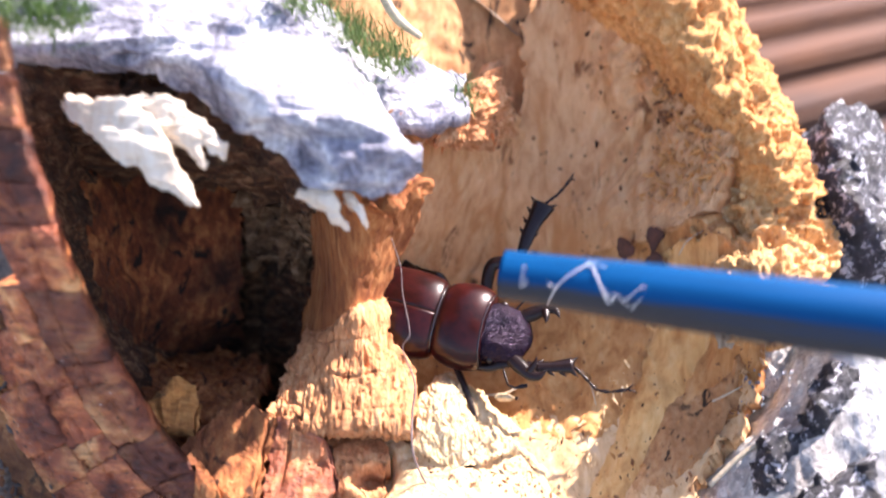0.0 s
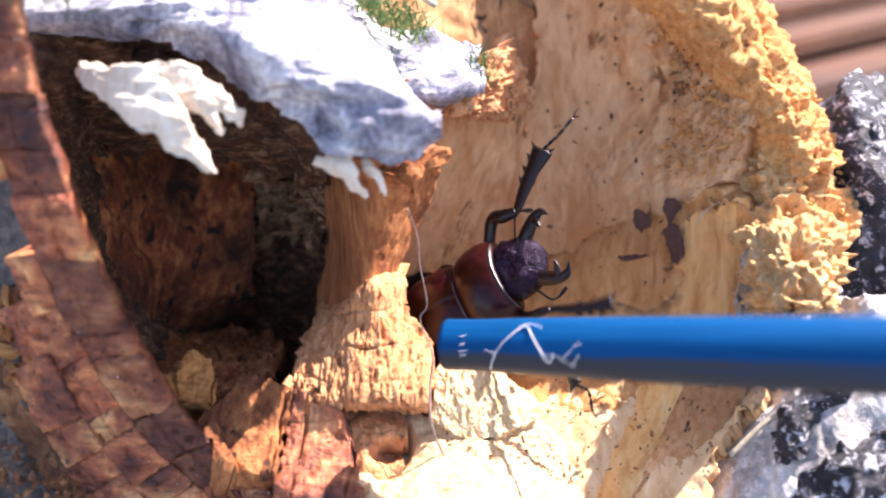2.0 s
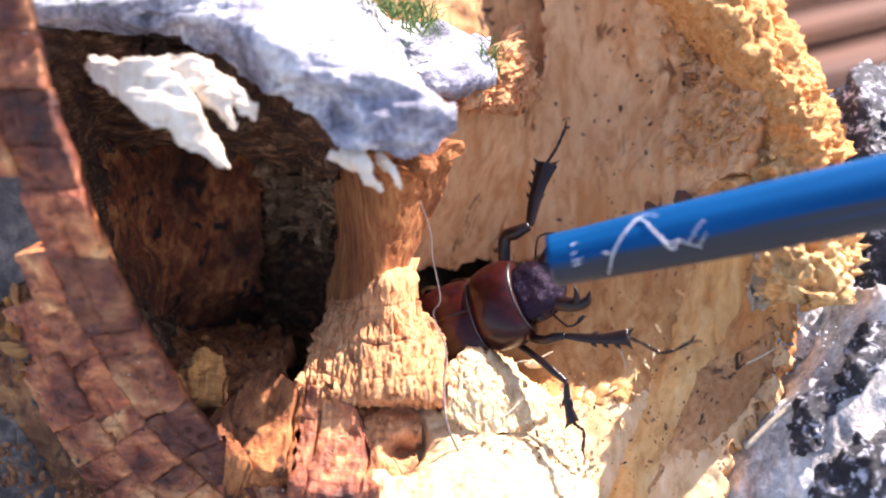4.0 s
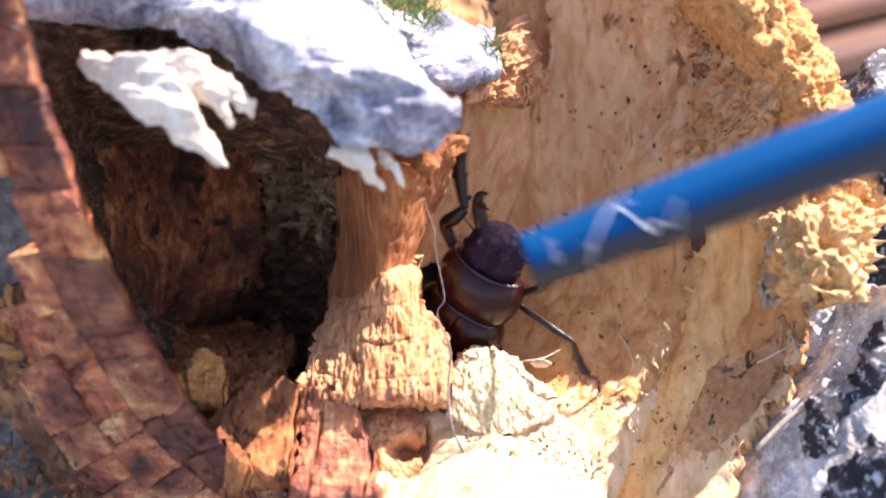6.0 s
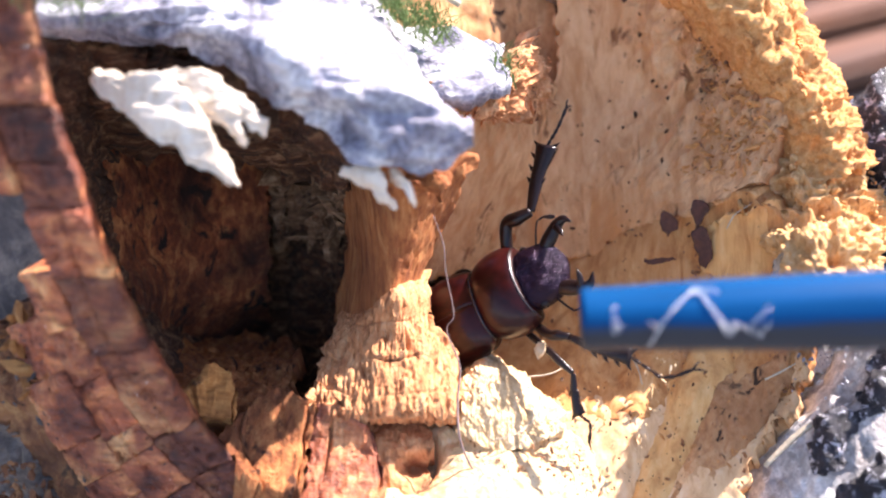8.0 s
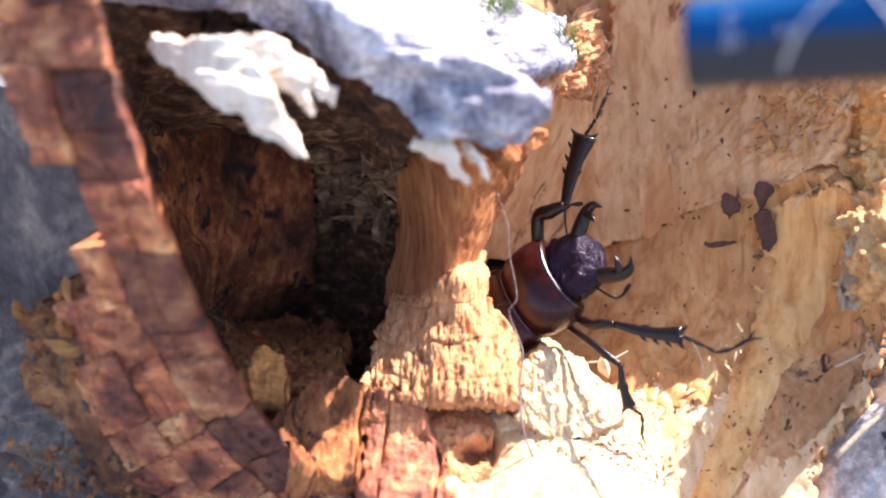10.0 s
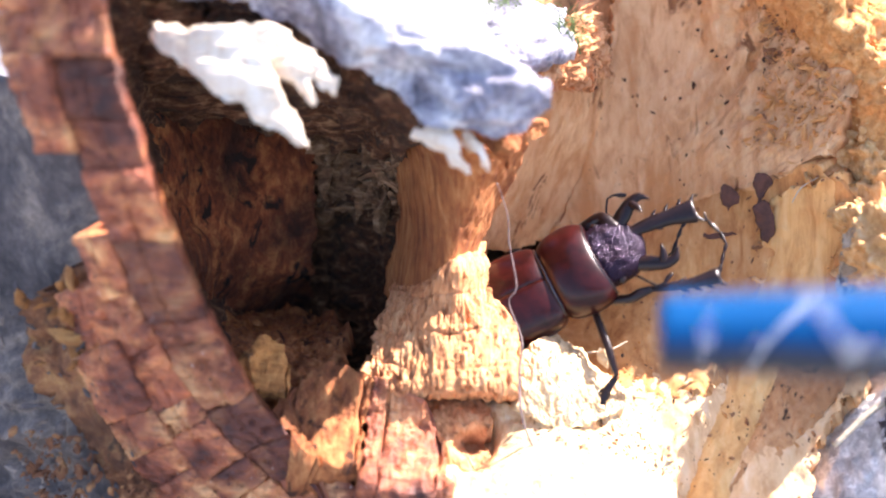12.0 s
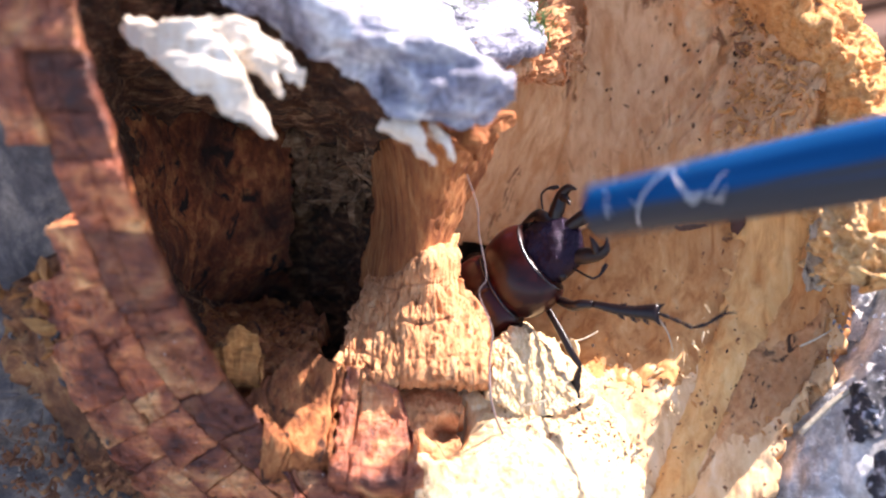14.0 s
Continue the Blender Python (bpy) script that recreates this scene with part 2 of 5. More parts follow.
def sheet_arrays(net, nu, nv, relief=None, thick=5.0, ragged=0.0, seed=0):
    """A slab whose face runs smoothly through a net of control points and is carved by relief(points, u, v)."""
    g = spline(np.asarray(net, float), nu)
    g = np.swapaxes(spline(np.swapaxes(g, 0, 1), nv), 0, 1)
    n = grid_normals(g)
    if ragged:
        u, v = np.meshgrid(np.linspace(0, 1, nu), np.linspace(0, 1, nv), indexing="ij")
        rim = np.exp(-np.minimum(np.minimum(u, 1 - u) * nu, np.minimum(v, 1 - v) * nv) / 2.5)[..., None]
        for k in (0, 2):
            g[..., k] += (rim[..., 0] * ragged * fbm(g, 2.4, 4, seed + 5 + k))
    back = g - n * thick
    if relief:
        u, v = np.meshgrid(np.linspace(0, 1, nu), np.linspace(0, 1, nv), indexing="ij")
        g = g + n * relief(g, u, v)[..., None]
    verts = np.concatenate([g.reshape(-1, 3), back.reshape(-1, 3)])
    off = nu * nv
    i, j = np.meshgrid(np.arange(nu - 1), np.arange(nv - 1), indexing="ij")
    a = (i * nv + j).ravel()
    front = np.stack([a, a + 1, a + nv + 1, a + nv], 1)
    faces = [front, front[:, ::-1] + off]
    ring = np.concatenate([np.arange(nv), np.arange(1, nu) * nv + nv - 1, (nu - 1) * nv + np.arange(nv - 2, -1, -1), np.arange(nu - 2, 0, -1) * nv])
    nxt = np.roll(ring, -1)
    faces.append(np.stack([ring, nxt, nxt + off, ring + off], 1)[:, ::-1])
    return verts, np.concatenate(faces)


def sheet(name, net, nu, nv, material, parent, relief=None, thick=5.0, ragged=0.0, seed=0, label="", smooth=True):
    v, f = sheet_arrays(net, nu, nv, relief, thick, ragged, seed)
    return link_mesh(name, v, f.tolist(), material, parent, label, smooth)


def lump_arrays(rng, centre, size, squash=(1, 1, 1), rough=0.45):
    """A small broken crumb: a jagged subdivided octahedron."""
    t = np.array([(1, 0, 0), (-1, 0, 0), (0, 1, 0), (0, -1, 0), (0, 0, 1), (0, 0, -1), (.7, .7, .7), (-.7, .7, .7), (.7, -.7, .7), (-.7, -.7, .7), (.7, .7, -.7), (-.7, .7, -.7), (.7, -.7, -.7), (-.7, -.7, -.7)])
    t = t / np.linalg.norm(t, axis=1, keepdims=True) * (1 + rough * rng.uniform(-1, 1, (14, 1)))
    f = [(4, 8, 6), (4, 9, 8), (4, 7, 9), (4, 6, 7), (5, 10, 12), (5, 12, 13), (5, 13, 11), (5, 11, 10), (0, 6, 8), (0, 8, 12), (0, 12, 10), (0, 10, 6), (1, 9, 7), (1, 13, 9), (1, 11, 13), (1, 7, 11), (2, 7, 6), (2, 6, 10), (2, 10, 11), (2, 11, 7), (3, 8, 9), (3, 12, 8), (3, 13, 12), (3, 9, 13)]
    turn = np.array(Euler(rng.uniform(0, 6.28, 3)).to_matrix())
    return (t * np.array(squash)) @ turn.T * size + np.array(centre), f


def crumbs(name, net, count, sizes, material, parent, label, seed, squash=(1, 1, 1), lift=0.2, smooth=False):
    """Loose crumbs strewn over a net, joined."""
    rng = np.random.default_rng(seed)
    g = spline(np.asarray(net, float), 60)
    g = np.swapaxes(spline(np.swapaxes(g, 0, 1), 60), 0, 1)
    n = grid_normals(g)
    verts, faces = [], []
    for _ in range(count):
        i, j = rng.integers(0, 60, 2)
        s = sizes[0] + (sizes[1] - sizes[0]) * rng.random() ** 2.5
        c = g[i, j] + n[i, j] * s * lift + rng.normal(0, 0.5, 3)
        v, f = lump_arrays(rng, c, s, squash)
        faces += [tuple(k + 14 * len(verts) for k in q) for q in f]
        verts.append(v)
    ob = link_mesh(name, np.concatenate(verts), faces, material, parent, label, smooth)
    return tagged(ob, kind="stuff")


# ---- ground ----
GREY = plain("concrete", (0.13, 0.13, 0.14), 0.9, vary=0.35, scale=60, relief=0.4)
SLAT = wood("stained_slat", (0.025, 0.010, 0.005), (0.10, 0.033, 0.009), (0.24, 0.085, 0.02), grain=(0.08, 1, 1), specks=0.72, rough=0.85, relief=0.3, scale=0.05, patch=0.5)
DARKGAP = plain("dark_ground", (0.02, 0.017, 0.02), 0.9, vary=0.4, scale=80)


def slab(name, x0, y0, z0, x1, y1, z1, material, parent=None, label="", bevel=0.002):
    bm = bmesh.new()
    bmesh.ops.create_cube(bm, size=1, matrix=Matrix.Translation(((x0 + x1) / 2, (y0 + y1) / 2, (z0 + z1) / 2)) @ Matrix.Diagonal((x1 - x0, y1 - y0, z1 - z0, 1)))
    if bevel:
        bmesh.ops.bevel(bm, geom=bm.edges[:], offset=bevel, segments=2, affect="EDGES")
    me = bpy.data.meshes.new(name)
    bm.to_mesh(me)
    bm.free()
    me.materials.append(material)
    ob = new(name, me)
    if parent:
        ob.parent = parent
    if label:
        ob["label"] = label
    return ob


tagged(slab("ground", -30, -30, -0.05, 30, 30, 0.0, GREY, bevel=0), "plain grey concrete ground under the log", "ground", kind="structure")
deck = tagged(new("slatted_deck"), "low deck of orange-brown stained wooden slats with dark gaps", "deck", kind="structure")
deck.matrix_world = pose(0.40, 0.40, 0, 0, 0, 32)
slab("deck_frame", -0.26, -0.01, 0.0, 1.8, 1.9, 0.012, DARKGAP, deck, "dark underside seen between the slats")
for k in range(31):
    slab("slat", -0.26, k * 0.062, 0.014, 1.8, k * 0.062 + 0.036, 0.03, SLAT, deck, bevel=0.004)

# ---- the rotten log ----
log = tagged(new("rotten_log"), "hollow rotten log with crumbling orange wood and flaking bark", "log")
log.matrix_world = BASE @ Matrix.Translation(ORIGIN / 1000)


def log_shell():
    nu, nv = 90, 40
    a = np.linspace(0, 2 * math.pi, nu, endpoint=False)
    verts, faces = [], []
    for j in range(nv):
        s = j / (nv - 1)
        y = 174 + 140 * s
        r = 63 + 12 * np.cos(a - 3.6) + 4 * np.cos(2 * a + 0.6) + 3 * np.sin(5 * a)
        r = r * (1 if s < 0.93 else math.sqrt(max(0, 1 - ((s - 0.93) / 0.07) ** 2)) * 0.999 + 0.001)
        p = np.stack([2 + r * np.cos(a), np.full(nu, y), -6 + (y - 174) * 0.5 + r * np.sin(a)], 1)
        k = fbm(p, 14, 5, 3, (0.6, 3, 0.6))
        p[:, 0] += np.cos(a) * k * 2.5
        p[:, 2] += np.sin(a) * k * 2.5
        verts.append(p)
    for j in range(nv - 1):
        for i in range(nu):
            faces.append((j * nu + i, j * nu + (i + 1) % nu, (j + 1) * nu + (i + 1) % nu, (j + 1) * nu + i))
    faces.append(tuple((nv - 1) * nu + i for i in range(nu)))
    link_mesh("outer_bark", np.concatenate(verts), faces, OUTER, log, "rough dark bark round the log")


log_shell()


# hollow
def hollow_relief(p, u, v):
    steps = np.round(fbm(p, 9, 2, 11, (0.8, 1, 2.2)) * 3) / 3
    return 1.6 * steps + 0.9 * fbm(p, 3.0, 4, 12, (1.6, 1, 0.5)) - 1.5 * np.clip(fbm(p, 5, 3, 14, (2.2, 1, 0.6)) - 0.25, 0, 1)


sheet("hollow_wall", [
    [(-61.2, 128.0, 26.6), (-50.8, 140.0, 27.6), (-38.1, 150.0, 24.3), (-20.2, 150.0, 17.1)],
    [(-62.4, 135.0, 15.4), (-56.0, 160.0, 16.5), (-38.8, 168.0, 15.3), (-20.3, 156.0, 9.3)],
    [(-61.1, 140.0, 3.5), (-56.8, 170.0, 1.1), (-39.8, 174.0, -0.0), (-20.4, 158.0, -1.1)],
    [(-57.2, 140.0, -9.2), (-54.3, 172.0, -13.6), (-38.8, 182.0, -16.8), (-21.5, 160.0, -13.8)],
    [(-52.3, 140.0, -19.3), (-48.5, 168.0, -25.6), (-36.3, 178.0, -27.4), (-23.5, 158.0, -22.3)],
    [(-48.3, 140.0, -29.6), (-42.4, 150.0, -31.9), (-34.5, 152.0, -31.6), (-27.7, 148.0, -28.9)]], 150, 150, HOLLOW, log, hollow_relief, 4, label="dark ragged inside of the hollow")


def panel_relief(p, u, v):
    steps = np.round(fbm(p, 6, 2, 24, (1, 1, 1.4)) * 4) / 4
    return 0.9 * steps + 0.35 * fbm(p, 3, 4, 21, (0.6, 1, 1.6), 0.6) - 1.3 * np.clip(fbm(p, 5, 3, 22, (1.4, 1, 0.9)) - 0.3, 0, 1)


sheet("red_panel", [
    [(-63.4, 150.0, 14.1), (-58.0, 160.0, 14.6), (-50.4, 165.0, 14.5), (-38.3, 168.0, 14.2)],
    [(-57.7, 148.0, -3.5), (-55.8, 158.0, -3.7), (-49.2, 163.0, -3.9), (-38.7, 166.0, -4.1)],
    [(-55.6, 148.0, -12.4), (-54.6, 160.0, -14.0), (-49.0, 166.0, -14.1), (-39.3, 170.0, -12.5)],
    [(-54.5, 152.0, -19.3), (-54.6, 168.0, -22.5), (-50.4, 178.0, -25.1), (-42.1, 190.0, -24.6)]], 80, 90, RED, log, panel_relief, 3, 1.2, 23, "smooth red-brown wood left standing in the hollow")

# chamber
WALL = [
    [(16.8, 172.0, 51.9), (27.3, 170.0, 50.7), (35.9, 162.0, 47.8), (41.3, 152.0, 42.8)],
    [(15.6, 171.0, 40.2), (26.0, 169.0, 39.7), (36.3, 160.0, 37.5), (45.6, 150.0, 35.5)],
    [(15.0, 171.0, 24.7), (28.1, 169.0, 24.4), (39.8, 160.0, 23.0), (50.7, 149.0, 23.1)],
    [(10.8, 171.0, 8.0), (21.7, 168.0, 7.8), (35.4, 160.0, 8.3), (46.7, 150.0, 8.6)],
    [(4.7, 173.0, -9.9), (17.7, 169.0, -6.6), (29.8, 164.0, -0.6), (41.0, 154.0, 4.2)]]


def wall_relief(p, u, v):
    rag = np.clip(v * 1.7 - 0.5, 0, 1) * np.clip(1.5 - 1.6 * u, 0.1, 1)
    q = np.stack([p[..., 0] * 0.71 - p[..., 2] * 0.71, p[..., 1], p[..., 0] * 0.71 + p[..., 2] * 0.71], -1)
    return 0.25 * fbm(p, 14, 3, 31) + (0.1 + 1.8 * rag) * fbm(q, 2.6, 5, 32, (0.6, 1, 2.6), 0.6) - 4.0 * rag * np.clip(fbm(q, 3.4, 3, 35, (0.6, 1, 2.2)) - 0.1, 0, 1) - (0.5 + rag) * np.clip(fbm(p, 6, 3, 33, (0.8, 1, 2)) - 0.4, 0, 1)


sheet("chamber_wall", WALL, 150, 170, CHAMBER, log, wall_relief, 6, 1.2, 34, "smooth tan back wall of the tunnel")


def left_relief(p, u, v):
    top = np.clip(1 - u * 2.2, 0, 1)
    return (0.12 + 0.4 * top) * fbm(p, 1.6, 5, 36, (0.6, 1, 2.2), 0.6) + 0.4 * fbm(p, 10, 2, 37)


sheet("chamber_side", [
    [(-8.6, 146.0, 24.0), (1.5, 156.0, 23.9), (10.4, 163.0, 26.9), (15.2, 169.0, 25.4)],
    [(-7.5, 150.0, 15.2), (3.0, 160.0, 14.3), (10.1, 167.0, 15.0), (15.4, 172.0, 17.5)],
    [(-8.2, 154.0, 5.4), (0.5, 164.0, 3.7), (7.0, 170.0, 3.9), (12.8, 173.0, 6.0)],
    [(-10.8, 160.0, -10.0), (-3.0, 170.0, -9.6), (4.9, 174.0, -7.8), (9.3, 175.0, -5.7)]], 100, 80, CHAMBER, log, left_relief, 5, 1.2, 38, "fibrous tan side wall of the tunnel")

sheet("upper_wall", [
    [(-22.0, 160.0, 53.7), (-8.9, 170.0, 57.3), (5.3, 176.0, 59.5), (19.5, 177.0, 59.9)],
    [(-20.2, 160.0, 41.3), (-8.1, 168.0, 43.5), (5.1, 175.0, 45.5), (19.3, 176.0, 45.7)],
    [(-16.4, 158.0, 21.8), (-6.3, 166.0, 22.0), (4.9, 174.0, 22.0), (18.4, 177.0, 22.4)]], 60, 60, BROWNBED, log, lambda p, u, v: 0.8 * fbm(p, 6, 4, 39), 5, label="brownish upper wall of the tunnel")

BED = [
    [(-8.1, 172.0, -13.9), (5.0, 175.0, -11.1), (18.0, 170.0, -6.1), (29.8, 164.0, -0.1), (39.2, 157.0, 5.3), (44.9, 150.0, 5.0)],
    [(-7.5, 166.0, -22.6), (4.0, 168.0, -21.0), (17.7, 164.0, -15.5), (31.6, 160.0, -11.3), (43.9, 154.0, -7.1), (50.9, 147.0, -3.3)],
    [(-7.1, 158.0, -30.3), (3.6, 158.0, -29.4), (18.0, 157.0, -24.5), (32.5, 154.0, -22.2), (44.2, 150.0, -19.9), (51.8, 145.0, -15.7)],
    [(-6.7, 151.0, -36.3), (2.6, 151.0, -35.5), (15.4, 150.0, -32.6), (29.6, 148.0, -32.3), (40.3, 145.0, -30.8), (48.7, 142.0, -26.7)],
    [(-8.0, 146.0, -44.9), (1.0, 146.0, -44.6), (12.5, 145.0, -44.0), (22.6, 143.0, -44.4), (32.5, 141.0, -40.3), (41.6, 140.0, -34.9)],
    [(-9.4, 140.0, -57.7), (-1.6, 140.0, -57.8), (10.1, 138.0, -56.3), (20.0, 137.0, -56.0), (28.1, 136.0, -51.5), (36.6, 136.0, -45.7)]]


def bed_relief(p, u, v):
    groove = np.sin((p[..., 0] * 0.86 - p[..., 2] * 0.5) * 0.55) * np.clip(u * 3 - 1, 0, 1)
    rough = np.clip(fbm(p, 9, 2, 44) * 1.5 + 0.2, 0.06, 1)
    return 0.7 * groove + 0.32 * rough * fbm(p, 2.2, 4, 41, (0.8, 1, 1.5)) - 0.7 * np.clip(fbm(p, 5, 3, 42) - 0.4, 0, 1)


sheet("chamber_floor", BED[:4], 130, 180, FLOOR, log, bed_relief, 6, 0.8, 43, "smooth amber floor of the tunnel")


def apron_relief(p, u, v):
    groove = np.sin((p[..., 0] * 0.86 - p[..., 2] * 0.5) * 0.55)
    ledge = np.clip(fbm(p, 7, 3, 46, (1.4, 1, 1)) * 2, -0.5, 0.6)
    return 0.35 - 2.6 * np.exp(-u * 7) + 0.6 * groove + 0.3 * ledge + 0.12 * fbm(p, 1.8, 4, 47, (0.8, 1, 1.6), 0.6) - 0.5 * np.clip(fbm(p, 3, 3, 48) - 0.4, 0, 1)


sheet("chamber_apron", BED[2:], 140, 180, APRON, log, apron_relief, 6, 1.8, 49, "pale splintery wood at the mouth of the tunnel")


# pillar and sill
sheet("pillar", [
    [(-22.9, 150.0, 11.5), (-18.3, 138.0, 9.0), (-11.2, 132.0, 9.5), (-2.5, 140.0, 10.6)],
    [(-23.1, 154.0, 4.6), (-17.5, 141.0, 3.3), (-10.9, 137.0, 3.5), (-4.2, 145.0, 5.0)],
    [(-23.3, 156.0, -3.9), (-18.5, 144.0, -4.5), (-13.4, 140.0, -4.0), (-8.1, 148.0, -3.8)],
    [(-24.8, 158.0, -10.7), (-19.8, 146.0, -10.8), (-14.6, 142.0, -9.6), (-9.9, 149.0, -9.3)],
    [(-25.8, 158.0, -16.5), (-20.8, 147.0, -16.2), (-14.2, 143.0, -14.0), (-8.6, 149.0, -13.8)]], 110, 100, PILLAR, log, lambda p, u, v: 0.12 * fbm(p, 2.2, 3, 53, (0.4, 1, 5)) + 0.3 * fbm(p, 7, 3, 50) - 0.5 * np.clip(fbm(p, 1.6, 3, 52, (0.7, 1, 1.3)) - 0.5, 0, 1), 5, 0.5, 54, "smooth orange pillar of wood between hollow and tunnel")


def foot_relief(p, u, v):
    blocks = np.round(fbm(p, 5.0, 2, 55, (0.8, 1, 1.2)) * 3) / 3
    ribs = fbm(p, 1.3, 3, 51, (0.5, 1, 5.0), 0.6)
    slits = np.clip(fbm(p, 1.2, 3, 59, (0.42, 1, 1.7)) - 0.35, 0, 1)
    cracks = np.exp(-((np.mod(p[..., 2] * 0.19 + 0.12 * fbm(p, 5, 2, 50) + 0.3, 1) - 0.5) / 0.035) ** 2) * np.clip(fbm(p, 4, 2, 49) + 0.4, 0, 1)
    return np.clip(u * 3 - 0.2, 0.1, 1) * (0.5 * blocks + 0.4 * ribs - 1.7 * slits - 0.7 * cracks)


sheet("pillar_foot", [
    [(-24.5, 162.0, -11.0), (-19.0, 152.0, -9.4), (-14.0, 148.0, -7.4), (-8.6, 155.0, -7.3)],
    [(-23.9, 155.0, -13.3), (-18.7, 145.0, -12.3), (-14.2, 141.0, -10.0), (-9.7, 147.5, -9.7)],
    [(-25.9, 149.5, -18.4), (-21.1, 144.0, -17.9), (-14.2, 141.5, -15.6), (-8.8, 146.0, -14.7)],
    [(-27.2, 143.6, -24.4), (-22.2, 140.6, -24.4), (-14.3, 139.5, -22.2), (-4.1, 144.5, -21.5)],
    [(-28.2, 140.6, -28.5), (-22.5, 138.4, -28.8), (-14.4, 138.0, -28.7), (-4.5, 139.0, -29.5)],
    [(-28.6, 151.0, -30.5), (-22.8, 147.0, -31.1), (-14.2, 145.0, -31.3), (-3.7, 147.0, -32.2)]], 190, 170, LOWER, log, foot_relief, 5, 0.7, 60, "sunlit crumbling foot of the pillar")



def sill_relief(p, u, v):
    return 0.4 * fbm(p, 2.4, 5, 56, (1, 1, 1), 0.6) - 0.8 * np.clip(fbm(p, 4, 3, 58, (1, 1, 2)) - 0.4, 0, 1) - 7.5 / (1 + (((p[..., 0] + 11.4) / 3.0) ** 2 + ((p[..., 2] + 35.9) / 2.8) ** 2) ** 3)


sheet("sill", [
    [(-19.6, 147.0, -30.4), (-10.6, 146.5, -31.1), (-3.3, 143.5, -32.8), (4.1, 143.0, -35.5), (13.0, 148.5, -33.4)],
    [(-17.8, 140.8, -37.0), (-9.2, 140.8, -37.1), (-1.5, 140.1, -37.5), (6.3, 141.2, -37.8), (17.2, 147.4, -36.8)],
    [(-16.2, 136.2, -41.6), (-8.7, 136.0, -41.7), (-0.4, 136.2, -41.8), (9.5, 138.6, -42.3), (21.4, 145.0, -42.8)],
    [(-16.4, 129.0, -52.8), (-9.3, 128.5, -52.7), (-0.7, 129.5, -52.8), (10.4, 133.0, -52.6), (22.6, 140.0, -53.0)]], 110, 120, PALE, log, sill_relief, 5, 0.4, 57, "pale sunlit sill before the pillar")


def knob_relief(p, u, v):
    chunks = np.round(fbm(p, 4.2, 2, 61, (1, 1, 0.8)) * 3) / 3
    return 0.9 * chunks * np.clip(1.3 - u, 0, 1) + 0.35 * fbm(p, 1.8, 5, 64, (0.7, 1, 1.2), 0.7) - 1.0 * np.clip(fbm(p, 2.4, 3, 62, (0.7, 1, 1.6)) - 0.35, 0, 1)


sheet("pale_knob", [
    [(-3.3, 152.0, -23.5), (0.6, 153.0, -21.0), (5.3, 153.0, -23.5), (9.5, 153.0, -28.5), (14.4, 153.0, -30.9)],
    [(-4.2, 145.0, -24.5), (-0.3, 146.0, -23.0), (4.0, 146.5, -24.9), (8.5, 147.5, -28.8), (13.5, 149.0, -31.1)],
    [(-4.5, 142.1, -27.9), (-0.3, 142.6, -28.5), (4.2, 143.6, -30.1), (8.4, 145.1, -31.6), (12.9, 147.1, -32.1)],
    [(-4.6, 141.3, -32.1), (-1.0, 141.3, -34.3), (2.6, 141.8, -35.6), (6.8, 143.3, -34.9), (11.9, 145.8, -33.1)]], 120, 130, PALE, log, knob_relief, 5, 0.8, 63, "pale crumbly knob of wood in the sun")


# rings of brown-rotted blocks round the hollow
RINGS = [
    [(-56.5, 112.0, 29.5), (-56.1, 113.0, 21.9), (-55.0, 114.0, 14.1), (-52.8, 117.0, 4.2), (-50.0, 121.0, -6.4), (-47.6, 125.0, -15.6), (-44.9, 129.0, -23.2), (-41.5, 133.0, -30.1), (-35.2, 136.0, -38.0), (-27.1, 138.0, -45.5)],
    [(-64.7, 113.0, 29.7), (-64.4, 114.0, 22.1), (-63.2, 115.5, 14.4), (-61.3, 118.5, 4.3), (-58.2, 122.0, -6.4), (-55.7, 127.0, -16.6), (-52.4, 131.0, -25.5), (-48.1, 134.0, -33.1), (-41.9, 137.0, -40.7), (-33.1, 139.0, -49.2)],
    [(-72.8, 116.0, 30.6), (-71.5, 117.0, 22.8), (-69.3, 118.5, 14.8), (-66.9, 121.0, 4.5), (-63.9, 124.5, -6.5), (-61.1, 129.5, -18.5), (-57.8, 133.0, -28.7), (-54.0, 136.0, -36.9), (-48.3, 139.0, -45.5), (-39.4, 141.0, -54.2)],
    [(-82.3, 121.0, 32.0), (-81.0, 122.0, 23.8), (-78.5, 123.5, 15.5), (-74.9, 126.0, 4.7), (-71.6, 129.5, -7.5), (-68.8, 134.0, -21.5), (-65.7, 137.0, -32.0), (-61.9, 140.0, -41.4), (-56.2, 143.0, -50.3), (-47.2, 145.0, -59.3)]]


